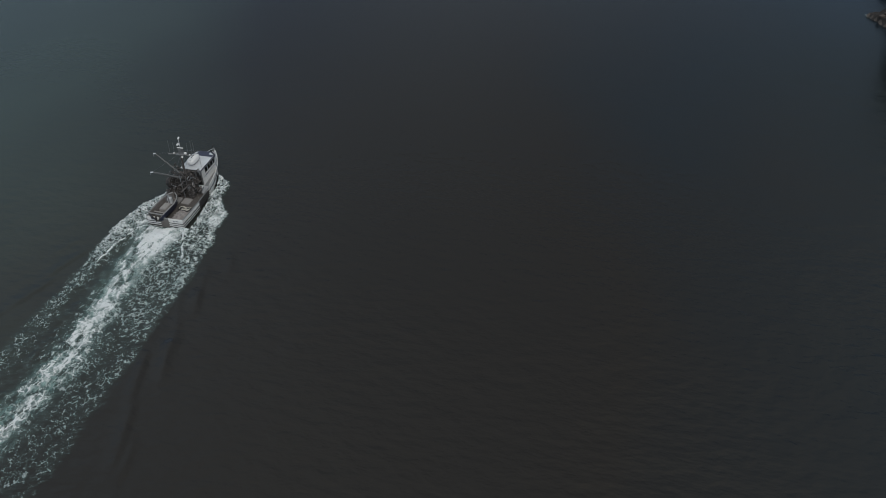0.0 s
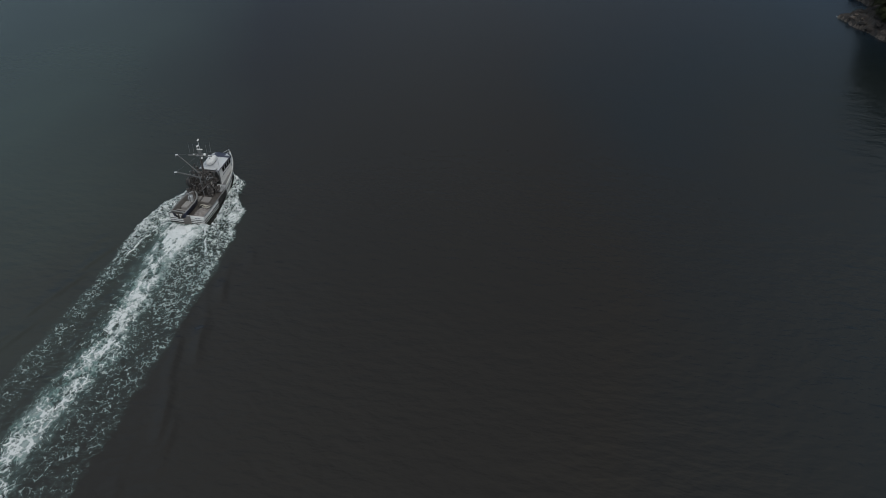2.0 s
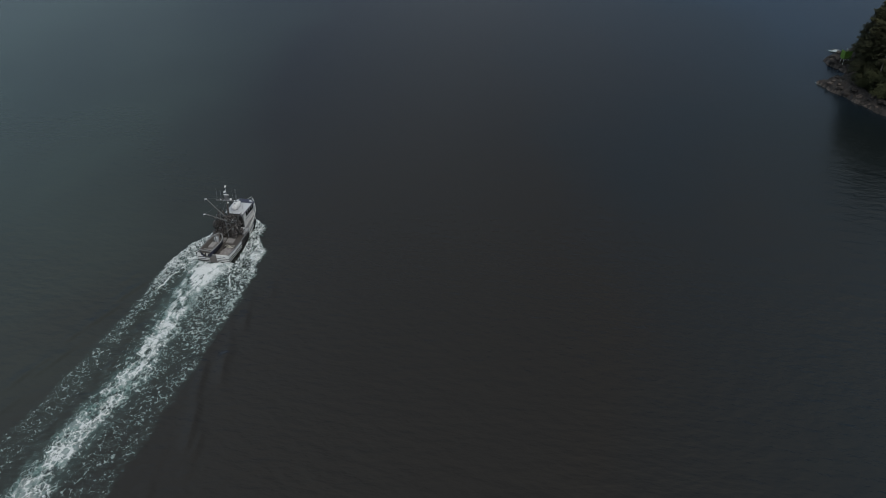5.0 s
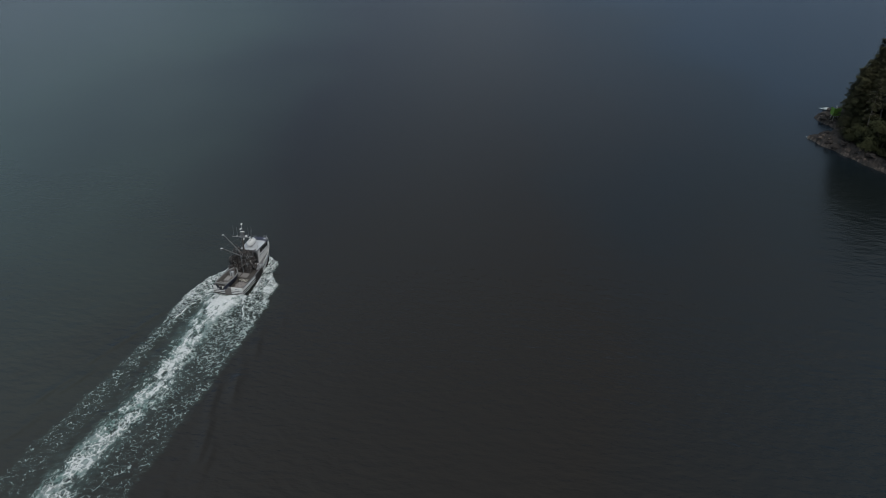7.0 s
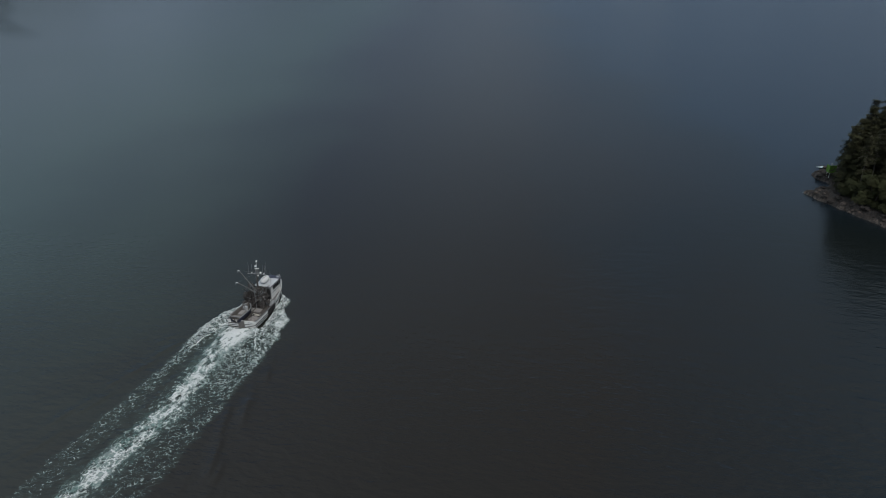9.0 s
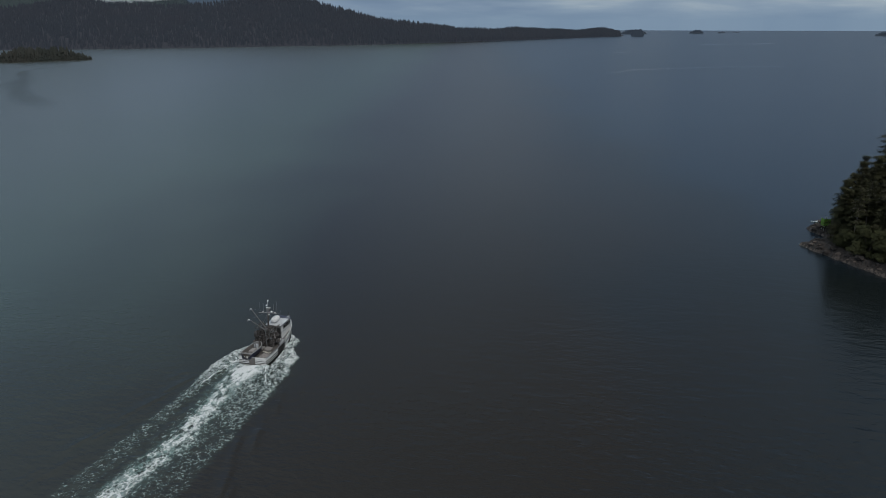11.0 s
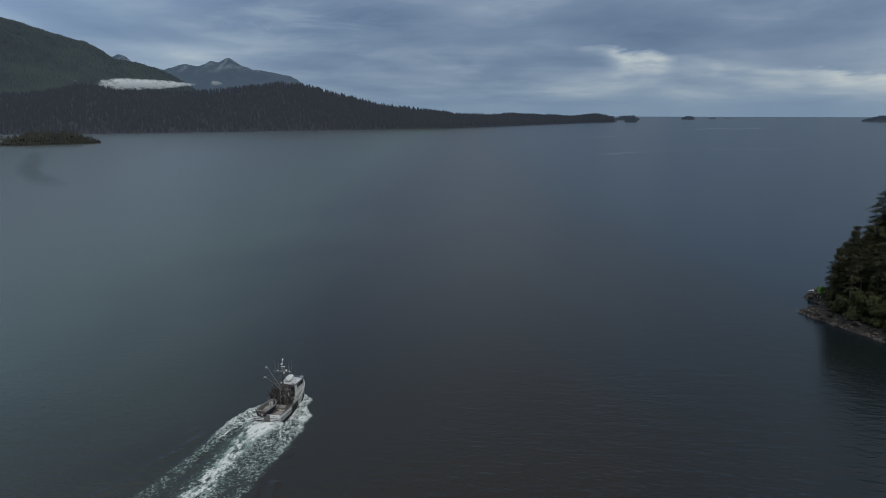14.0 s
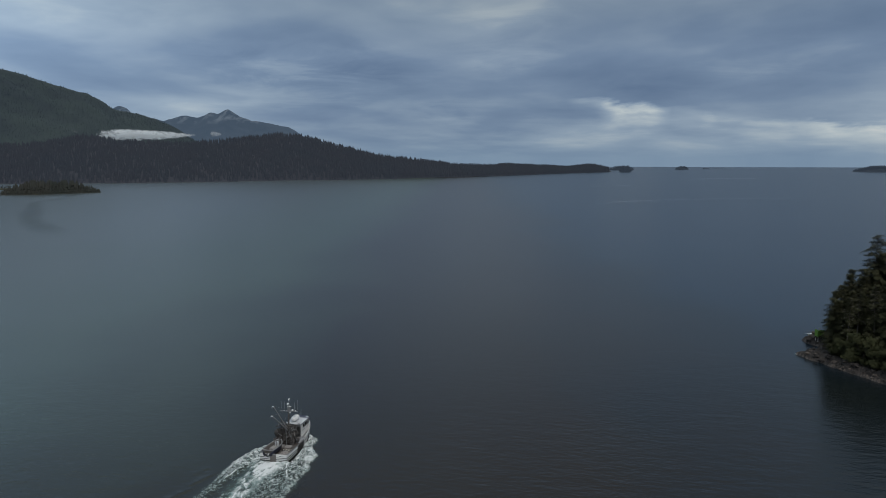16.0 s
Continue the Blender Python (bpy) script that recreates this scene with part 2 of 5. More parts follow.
def slick_material():
    """A smooth slick that mirrors the low sky, fading out at its sides."""
    m = bpy.data.materials.new("calm_slick")
    m.use_nodes = True
    t = m.node_tree
    b = t.nodes["Principled BSDF"]
    b.inputs["Base Color"].default_value, b.inputs["Roughness"].default_value, b.inputs["IOR"].default_value = (0.008, 0.011, 0.013, 1), 0.04, 1.333
    uv = t.nodes.new("ShaderNodeSeparateXYZ")
    t.links.new(t.nodes.new("ShaderNodeTexCoord").outputs["UV"], uv.inputs[0])
    side = chain(t, "SUBTRACT", 1.0, chain(t, "POWER", chain(t, "ABSOLUTE", uv.outputs[0]), 2.0))
    ends = chain(t, "SUBTRACT", 1.0, chain(t, "POWER", chain(t, "ABSOLUTE", uv.outputs[1]), 4.0))
    torn = noise_tex(t, t.nodes.new("ShaderNodeTexCoord").outputs["Object"], 0.03, 4.0, 0.6)
    t.links.new(chain(t, "MULTIPLY", chain(t, "MULTIPLY", side, ends), chain(t, "MULTIPLY", torn, 0.30)), b.inputs["Alpha"])
    return m


def foam_material():
    """Foam that thins from thick white froth to bare water over a milky, aerated layer."""
    m = bpy.data.materials.new("sea_foam")
    m.use_nodes = True
    t = m.node_tree
    b = t.nodes["Principled BSDF"]
    coord = t.nodes.new("ShaderNodeTexCoord").outputs["Object"]
    cover, milk = t.nodes.new("ShaderNodeAttribute"), t.nodes.new("ShaderNodeAttribute")
    cover.attribute_name, milk.attribute_name = "cover", "milk"
    grain = noise_tex(t, coord, 9.0, 4.0, 0.65)
    broad = noise_tex(t, coord, 1.2, 3.0, 0.5)
    torn = chain(t, "MULTIPLY", cover.outputs["Fac"], chain(t, "ADD", chain(t, "MULTIPLY", grain, 1.0), 0.55))
    foam = chain(t, "MINIMUM", chain(t, "MAXIMUM", torn, 0.0), 1.0)
    green = blend(t, ramp(t, broad, [(0.35, (0, 0, 0)), (0.65, (1, 1, 1))]), (0.070, 0.145, 0.136), (0.26, 0.430, 0.405))
    white = blend(t, ramp(t, foam, [(0.3, (0, 0, 0)), (1.0, (1, 1, 1))]), (0.54, 0.60, 0.61), (0.90, 0.93, 0.94))
    t.links.new(blend(t, foam, green, white), b.inputs["Base Color"])
    b.inputs["Roughness"].default_value, b.inputs["IOR"].default_value = 0.55, 1.333
    bare = chain(t, "MULTIPLY", chain(t, "SUBTRACT", 1.0, foam), chain(t, "SUBTRACT", 1.0, milk.outputs["Fac"]))
    t.links.new(chain(t, "SUBTRACT", 1.0, bare), b.inputs["Alpha"])
    bump = node(t, "ShaderNodeBump", Strength=1.0, Distance=0.16)
    t.links.new(chain(t, "MULTIPLY", grain, foam), bump.inputs["Height"])
    t.links.new(bump.outputs[0], b.inputs["Normal"])
    return m


SEA = water_material()
SLICK = slick_material()
FOAM = foam_material()
ROCK = surface("shore_rock", (0.050, 0.041, 0.036), (0.020, 0.017, 0.0155), 0.85, grain=1.4, stain=0.25, relief=0.8, depth=0.25, amount=0.9)
ROCK_PALE = surface("barnacled_rock", (0.150, 0.118, 0.099), (0.045, 0.038, 0.033), 0.85, grain=1.8, stain=0.5, relief=0.8, depth=0.2, amount=0.9)
SOIL = surface("forest_floor", (0.045, 0.042, 0.028), (0.025, 0.03, 0.016), 0.95, grain=0.8, stain=0.1, relief=0.5, depth=0.2)
NEEDLES = leaf_surface("conifer_needles", (0.042, 0.045, 0.023), (0.062, 0.060, 0.031), rough=0.9, grain=0.9, stain=0.15, relief=0.1, amount=0.8, per_piece=0.09)
LEAVES = leaf_surface("broad_leaves", (0.044, 0.050, 0.023), (0.068, 0.069, 0.032), rough=0.85, grain=0.9, stain=0.2, relief=0.1, amount=0.8, per_piece=0.12)
BARK = surface("bark", (0.070, 0.058, 0.047), (0.038, 0.031, 0.026), 0.9, grain=5, relief=0.6, depth=0.05)
PALE_BARK = surface("weathered_bark", (0.22, 0.20, 0.175), (0.12, 0.105, 0.09), 0.9, grain=5, relief=0.6, depth=0.05)


# ---- building helpers ----
def part(name, bm, material, parent=None, label="", smooth=False):
    """Links a bmesh (or verts and faces) as one mesh object, under a thing or a part."""
    me = bpy.data.meshes.new(name)
    if isinstance(bm, tuple):
        me.from_pydata(*bm[:1], [], bm[1])
        me.update()
    else:
        bmesh.ops.recalc_face_normals(bm, faces=bm.faces)
        bm.to_mesh(me)
        bm.free()
    for m in material if isinstance(material, (list, tuple)) else (material,):
        me.materials.append(m)
    if smooth:
        me.polygons.foreach_set("use_smooth", [True] * len(me.polygons))
    ob = new(name, me)
    if parent:
        ob.parent = parent
    if label:
        ob["label"] = label
    return ob


def thing(name, label, category, at=None, group="", kind=""):
    ob = new(name)
    ob.empty_display_size = 0.3
    if at is not None:
        ob.matrix_world = at
    return tagged(ob, label, category, group, kind)


def hash2(ix, iy, seed):
    h = (ix.astype(np.int64) * 374761393 + iy.astype(np.int64) * 668265263 + seed * 1442695041) & 0x7FFFFFFF
    h = ((h ^ (h >> 13)) * 1274126177) & 0x7FFFFFFF
    return ((h ^ (h >> 16)) & 0xFFFF) / 65535.0


def vnoise(x, y, seed=0):
    ix, iy = np.floor(x), np.floor(y)
    fx, fy = x - ix, y - iy
    fx, fy = fx * fx * fx * (fx * (6 * fx - 15) + 10), fy * fy * fy * (fy * (6 * fy - 15) + 10)
    a, b = hash2(ix, iy, seed), hash2(ix + 1, iy, seed)
    c, d = hash2(ix, iy + 1, seed), hash2(ix + 1, iy + 1, seed)
    return (a + (b - a) * fx) * (1 - fy) + (c + (d - c) * fx) * fy


def fbm(x, y, seed=0, octaves=4, rough=0.5):
    total, weight, amp = 0.0, 0.0, 1.0
    for o in range(octaves):
        c, s = math.cos(0.6 * o), math.sin(0.6 * o)
        total = total + amp * vnoise((x * c - y * s) * 2 ** o + 13.7 * o, (x * s + y * c) * 2 ** o - 7.1 * o, seed + o)
        weight += amp
        amp *= rough
    return total / weight


def step(a, b, x):
    k = np.clip((x - a) / (b - a), 0, 1)
    return k * k * (3 - 2 * k)


# ---- the sea: one sheet out to the horizon, with the boat's waves in it ----
def wake_edges(y):
    """How far the disturbed water reaches to port and to starboard at y, from the stem astern."""
    port = np.interp(-y, (-14.3, -10, -7.3, -3.5, 0, 6, 14, 25, 34, 48, 76), (1.2, 3.1, 4.7, 6.3, 7.0, 7.1, 7.1, 7.5, 8.0, 8.8, 9.8))
    star = np.interp(-y, (-14.3, -12, -8, -4, -1.5, 6, 13, 24, 36, 50, 76), (1.4, 3.4, 5.4, 6.9, 7.4, 8.3, 8.7, 9.0, 9.0, 9.2, 9.6))
    return port, star


# long low wavelets that run out from the wake: side, start astern, distance from the keel there, length, height
WAVELETS = [(1, 5.5, 9.1, 11, 0.15), (1, 15, 10.2, 13, 0.12), (1, 19, 11.9, 9, 0.12), (1, 21, 9.2, 12, 0.11), (1, 28, 11.6, 12, 0.11), (1, 36, 11.2, 14, 0.10), (1, 33, 14.2, 12, 0.08), (1, 46, 13.2, 15, 0.09), (1, 3, 11.5, 7, 0.07),
            (-1, 6, 7.9, 9, 0.14), (-1, 12, 8.5, 8, 0.13), (-1, 15, 9.6, 9, 0.14), (-1, 22, 9.4, 10, 0.12), (-1, 24, 11.2, 10, 0.13), (-1, 32, 10.4, 12, 0.11), (-1, 36, 13.2, 12, 0.10), (-1, 44, 12.4, 14, 0.10), (-1, 4, 10.2, 7, 0.08)]


def sea_height(x, y):
    back, behind = np.maximum(14.3 - y, 0.0), np.maximum(-y, 0.0)
    port, star = wake_edges(y)
    edge = np.where(x > 0, star, port)
    off = np.abs(x) - edge
    near = step(0.0, 2.5, back)
    # the bow wave's crest just inside its outer edge
    crest = 0.42 * near * np.exp(-back / 14.0) * np.exp(-((off + 1.3) / 1.0) ** 2)
    # diverging wavelets outside it
    bend = 0.5 * (fbm(x / 7, y / 7, 3, 2) - 0.5)
    trains = np.zeros(x.shape)
    for side, start, out, length, high in WAVELETS:
        s = (behind - start) / length
        line = out + 0.27 * (behind - start)
        gap = x - side * (line + bend)
        high = high * (1.2 if side > 0 else 0.5)
        trains += high * np.exp(-(gap / np.where(gap > 0, 0.30, 1.0)) ** 2) * step(0.0, 0.25, s) * step(1.0, 0.6, s) * (0.35 + 0.9 * step(0.35, 0.65, vnoise(y / 4.5, x * 0 + out, 29)))
    # the churned race behind the transom, and the quarter waves beside it
    race = step(0.0, 1.5, behind) * np.exp(-behind / 35.0) * np.exp(-(x / 3.2) ** 2) * (0.35 * (fbm(x / 1.3, y / 1.8, 11, 4) - 0.45) + 0.10)
    quarter = 0.28 * step(0.2, 2.0, behind) * np.exp(-behind / 9.0) * np.exp(-((np.abs(x) - quarter_line(x > 0, behind)) / 0.5) ** 2)
    ruffle = 0.34 * (fbm(x / 0.9, y / 0.9, 5, 3) - 0.5) * step(0.5, -1.5, off) * np.exp(-back / 40.0) * near
    inside = step(3.0, 2.2, np.abs(x)) * step(-0.5, 0.4, y) * step(14.5, 12.5, y)
    return (crest + trains + race + quarter + ruffle) * (1 - inside)


def quarter_line(starboard, behind):
    """Where the steep little waves from the transom's corners run."""
    b = np.minimum(behind, 10.0)
    return np.where(starboard, 2.65 + 0.46 * behind, 2.9 + 0.44 * b - 0.022 * b ** 2 - 0.02 * (behind - b))


def spaced(lo, hi, pitch, far):
    line = list(np.arange(lo, hi + 1e-6, pitch))
    grow, d = pitch, 0.0
    tail = []
    while d < far:
        grow *= 1.22
        d += grow
        tail.append(d)
    tail[-1] = far
    return np.array([lo - d for d in reversed(tail)] + line + [hi + d for d in tail])


def make_sea():
    xs, ys = spaced(-22.0, 22.0, 0.28, 4880.0), spaced(-72.0, 20.0, 0.28, 4760.0)
    gx, gy = np.meshgrid(xs, ys)
    core = step(30, 20, np.abs(gx)) * step(-85, -60, gy) * step(26, 18, gy)
    gz = np.where(core > 0, sea_height(gx, gy) * core, 0.0)
    nx, ny = len(xs), len(ys)
    verts = np.stack([gx, gy, gz], -1).reshape(-1, 3)
    i = (np.arange(ny - 1)[:, None] * nx + np.arange(nx - 1)[None, :]).reshape(-1)
    faces = np.stack([i, i + 1, i + nx + 1, i + nx], -1)
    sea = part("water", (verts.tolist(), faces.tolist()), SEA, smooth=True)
    tagged(sea, "dark silty grey-green sea with fine wind ripples under overcast sky", "water", kind="structure")


make_sea()


# ---- far land ----
def along(points, n):
    """A smooth line of n points through the given ones."""
    p = np.array(points, float)
    s = np.r_[0, np.cumsum(np.linalg.norm(np.diff(p, axis=0), axis=1))]
    q = np.linspace(0, s[-1], n)
    line = np.stack([np.interp(q, s, p[:, k]) for k in range(p.shape[1])], -1)
    for _ in range(2):
        line[1:-1] = 0.25 * line[:-2] + 0.5 * line[1:-1] + 0.25 * line[2:]
    return line


def hillside(name, shore, crest, back, material, label, n=160, m=26, rough=6.0, seed=1, power=0.8):
    """A ridge from a shoreline up to a crest line and down behind it. Gives the object and a sampler of its slope."""
    a, c, d = along([(*p, -1.0) for p in shore], n), along(crest, n), along([(*p, -2.0) for p in back], n)
    rows = []
    for k in range(m):
        u = k / (m - 1) * 1.6
        if u <= 1:
            p = a + (c - a) * u
            p[:, 2] = -1.0 + (c[:, 2] + 1.0) * (u ** power)
        else:
            w = (u - 1) / 0.6
            p = c + (d - c) * w
        rows.append(p)
    g = np.array(rows)
    bump = (fbm(g[..., 0] / 90, g[..., 1] / 90, seed, 4) - 0.5) * 2 * rough
    ease = np.clip(np.linspace(0, 1.6, m), 0, 1)[:, None] * np.clip(1.75 - np.linspace(0, 1.6, m), 0, 1)[:, None]
    g[..., 2] += bump * ease * np.clip(g[..., 2] / 25, 0, 1)
    i = (np.arange(m - 1)[:, None] * n + np.arange(n - 1)[None, :]).reshape(-1)
    faces = np.stack([i, i + 1, i + n + 1, i + n], -1)
    ob = part(name, (g.reshape(-1, 3).tolist(), faces.tolist()), material, smooth=True)
    tagged(ob, label, "hill", kind="structure")
    return ob, g


def far_forest(name, grid, count, tall, label, material, seed, u_max=0.75, sides=5, lean=1.0, plump=1.0, rim=1.0):
    """Thousands of small conifers on a slope, as one joined mesh."""
    rng = np.random.default_rng(seed)
    m, n = grid.shape[:2]
    verts, faces = [], []
    for _ in range(count):
        r, c = rng.random() ** lean * (m - 2) * u_max, rng.random() * (n - 2)
        i, j, fr, fc = int(r), int(c), r % 1, c % 1
        p = (grid[i, j] * (1 - fr) + grid[i + 1, j] * fr) * (1 - fc) + (grid[i, j + 1] * (1 - fr) + grid[i + 1, j + 1] * fr) * fc
        if p[2] < 0.3:
            continue
        h = tall * (0.5 + 0.55 * rng.random() ** 1.4) * (rim + (1 - rim) * min(1.0, r / 2.2))
        w = h * (0.15 + 0.10 * rng.random()) * plump
        for z0, z1, k in ((-0.25, 0.55, 1.0), (0.38, 1.0, 0.66)):
            b = len(verts)
            turn = rng.random() * 6.28
            for s in range(sides):
                a = turn + s * 6.283 / sides
                q = w * k * (0.75 + 0.5 * rng.random())
                verts.append((p[0] + q * math.cos(a), p[1] + q * math.sin(a), p[2] + h * (z0 + 0.06 * rng.random())))
            verts.append((p[0] + (rng.random() - 0.5) * 0.1 * w, p[1], p[2] + h * z1))
            faces += [(b + s, b + (s + 1) % sides, b + sides) for s in range(sides)]
    ob = part(name, (verts, faces), material)
    tagged(ob, label, "forest", kind="stuff")
    return ob


def haze_glow_material(name, base, other, air):
    """Far wooded slopes; the haze of damp air before them is put in as a faint bluish surface glow."""
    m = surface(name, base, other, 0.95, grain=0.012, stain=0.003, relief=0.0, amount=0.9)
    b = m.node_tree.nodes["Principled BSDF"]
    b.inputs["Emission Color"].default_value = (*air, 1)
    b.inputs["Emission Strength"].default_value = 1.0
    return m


MOUNTAIN = haze_glow_material("mountain_slope", (0.003, 0.0055, 0.0065), (0.019, 0.0255, 0.0200), (0.0128, 0.0212, 0.0280))
BLUE_MOUNTAIN = haze_glow_material("far_mountain_slope", (0.022, 0.031, 0.042), (0.042, 0.052, 0.062), (0.022, 0.040, 0.067))


def bare_patches(m):
    """Pale scree and old snow in the gullies under the crest."""
    t = m.node_tree
    b = t.nodes["Principled BSDF"]
    coord = t.nodes.new("ShaderNodeTexCoord").outputs["Object"]
    xyz = t.nodes.new("ShaderNodeSeparateXYZ")
    t.links.new(coord, xyz.inputs[0])
    spots = ramp(t, noise_tex(t, mapped(t, coord, (1, 0.25, 0.6), (7, 0, 3)), 0.020, 3.0, 0.6), [(0.50, (0, 0, 0)), (0.60, (1, 1, 1))])
    high = chain(t, "MINIMUM", chain(t, "MAXIMUM", chain(t, "MULTIPLY_ADD", xyz.outputs[2], 0.03, -7.2), 0.0), 1.0)
    old = b.inputs["Base Color"].links[0].from_socket
    t.links.new(blend(t, chain(t, "MULTIPLY", chain(t, "MULTIPLY", spots, high), 0.34), old, (0.24, 0.26, 0.28)), b.inputs["Base Color"])


bare_patches(BLUE_MOUNTAIN)
# the headland's floor and trees glow faintly too, in place of haze
FAR_SOIL = haze_glow_material("far_forest_floor", (0.015, 0.016, 0.020), (0.018, 0.017, 0.020), (0.0136, 0.0168, 0.0244))
FAR_NEEDLES = haze_glow_material("far_conifers", (0.013, 0.018, 0.022), (0.021, 0.0220, 0.025), (0.0140, 0.0174, 0.0250))

SHORE = [(-1560, 1180), (-1236, 1241), (-1130, 1285), (-984, 1378), (-838, 1497), (-745, 1611), (-625, 1690), (-513, 1824), (-401, 2036), (-309, 2201), (-267, 2289), (-144, 2588), (-32, 2829), (58, 2971)]
CREST = [(-1760, 1420, 80), (-1573, 1496, 83), (-1460, 1602, 88), (-1387, 1664, 110), (-1331, 1708, 114), (-1308, 1725, 98), (-1186, 1810, 94), (-1051, 1890, 104), (-980, 1928, 113), (-884, 1919, 123),
         (-832, 1920, 116), (-709, 1916, 86), (-626, 1925, 62), (-552, 1958, 50), (-481, 2019, 41), (-422, 2137, 29), (-330, 2330, 24), (-262, 2520, 24), (-170, 2700, 18), (-116, 2810, 13), (-38, 2960, 21), (10, 3010, 15), (58, 3030, 3)]
BACK = [(-2200, 1900), (-1700, 2300), (-1300, 2500), (-900, 2560), (-520, 2560), (-330, 2700), (-200, 2860), (-60, 3060), (62, 3090)]
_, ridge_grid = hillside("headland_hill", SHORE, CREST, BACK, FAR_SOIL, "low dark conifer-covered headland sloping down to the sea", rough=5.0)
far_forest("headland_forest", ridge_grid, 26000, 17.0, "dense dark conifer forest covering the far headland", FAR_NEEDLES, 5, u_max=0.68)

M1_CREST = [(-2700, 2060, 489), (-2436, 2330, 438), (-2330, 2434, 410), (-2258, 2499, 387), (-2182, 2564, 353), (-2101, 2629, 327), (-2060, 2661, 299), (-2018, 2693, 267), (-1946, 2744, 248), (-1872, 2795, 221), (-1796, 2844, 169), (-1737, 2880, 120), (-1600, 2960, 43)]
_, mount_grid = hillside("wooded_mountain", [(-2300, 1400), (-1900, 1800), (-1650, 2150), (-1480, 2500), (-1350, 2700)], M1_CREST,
                             [(-3000, 2500), (-2500, 2900), (-2200, 3150), (-1900, 3250), (-1650, 3150)], MOUNTAIN, "broad forested mountain slope, dim teal haze put in as a glow", rough=14.0, seed=4, n=200, m=60, power=1.0)
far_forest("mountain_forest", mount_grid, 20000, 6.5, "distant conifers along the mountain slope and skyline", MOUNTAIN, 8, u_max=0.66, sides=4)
M2_CREST = [  # x, y, height
    (-2900, 3260, 247), (-2723, 3412, 292), (-2623, 3489, 319), (-2592, 3511, 343), (-2560, 3535, 335), (-2531, 3555, 299), (-2399, 3645, 265), (-2297, 3710, 301), (-2245, 3741, 291), (-2186, 3776, 325), (-2151, 3796, 315), (-2099, 3825, 343), (-2056, 3848, 307), (-1987, 3884, 268), (-1858, 3947, 247), (-1800, 3974, 243), (-1756, 3994, 213), (-1680, 4030, 147), (-1600, 4080, 67)]
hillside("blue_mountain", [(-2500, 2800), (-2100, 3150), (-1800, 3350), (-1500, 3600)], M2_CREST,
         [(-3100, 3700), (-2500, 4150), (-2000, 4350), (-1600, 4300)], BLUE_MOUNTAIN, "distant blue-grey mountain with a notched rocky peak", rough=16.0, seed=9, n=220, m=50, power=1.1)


def mist_material(length, tall, most):
    """Fog that thins out to nothing towards its ragged edge."""
    m = bpy.data.materials.new("mist")
    m.use_nodes = True
    t = m.node_tree
    t.nodes.clear()
    coord = t.nodes.new("ShaderNodeTexCoord").outputs["Object"]
    sep = t.nodes.new("ShaderNodeSeparateXYZ")
    t.links.new(coord, sep.inputs[0])
    rag = chain(t, "SUBTRACT", noise_tex(t, mapped(t, coord, (1, 1, 2.2)), 0.045, 6.0, 0.65), 0.5)
    u = chain(t, "POWER", chain(t, "ABSOLUTE", chain(t, "DIVIDE", sep.outputs[0], length / 2)), 3.0)
    v = chain(t, "POWER", chain(t, "ABSOLUTE", chain(t, "DIVIDE", sep.outputs[2], chain(t, "MULTIPLY", chain(t, "SUBTRACT", 0.84, chain(t, "MULTIPLY", sep.outputs[0], 0.95 / length)), tall / 2))), 2.0)
    left = chain(t, "SUBTRACT", chain(t, "SUBTRACT", 1.0, chain(t, "ADD", u, v)), chain(t, "MULTIPLY", rag, 2.6))
    thick = ramp(t, left, [(0.05, (0, 0, 0)), (0.75, (most, most, most))])
    body, through_it = t.nodes.new("ShaderNodeBsdfDiffuse"), t.nodes.new("ShaderNodeBsdfTranslucent")
    body.inputs[0].default_value, through_it.inputs[0].default_value = (0.50, 0.52, 0.53, 1), (0.42, 0.44, 0.45, 1)
    both, mix, out = t.nodes.new("ShaderNodeAddShader"), t.nodes.new("ShaderNodeMixShader"), t.nodes.new("ShaderNodeOutputMaterial")
    t.links.new(body.outputs[0], both.inputs[0])
    t.links.new(through_it.outputs[0], both.inputs[1])
    t.links.new(thick, mix.inputs[0])
    t.links.new(t.nodes.new("ShaderNodeBsdfTransparent").outputs[0], mix.inputs[1])
    t.links.new(both.outputs[0], mix.inputs[2])
    t.links.new(mix.outputs[0], out.inputs[0])
    return m


def cloud_bank(name, at, length, tall, deep, label, most=0.6):
    """A low bank of fog: three bellied veils one behind the other."""
    verts, faces = [], []
    n, k = 24, 8
    for y in (-deep, 0.0, deep):
        b = len(verts)
        for i in range(n + 1):
            for j in range(k + 1):
                x, z = (i / n - 0.5) * length, (j / k - 0.5) * tall
                verts.append((x, y - deep * 0.5 * math.cos(math.pi * (j / k - 0.5)) + 0.1 * deep * math.sin(i), z))
        for i in range(n):
            for j in range(k):
                q = b + i * (k + 1) + j
                faces.append((q, q + k + 1, q + k + 2, q + 1))
    ob = part(name, (verts, faces), mist_material(length, tall, most), smooth=True)
    ob.matrix_world = at
    tagged(ob, label, "cloud", kind="stuff")


cloud_bank("fog_bank", pose(-1572, 2270, 137, 0, 0, 34), 330, 44, 12, "long white fog bank lying low behind the wooded ridge")
cloud_bank("fog_wisp", pose(-1372, 2398, 143, 0, 0, 34), 44, 22, 5, "small white wisp of fog above the wooded ridge", 0.16)
cloud_bank("fog_wisp", pose(-1905, 2310, 150, 0, 0, 34), 34, 20, 5, "small faint wisp of fog on the mountain slope", 0.05)


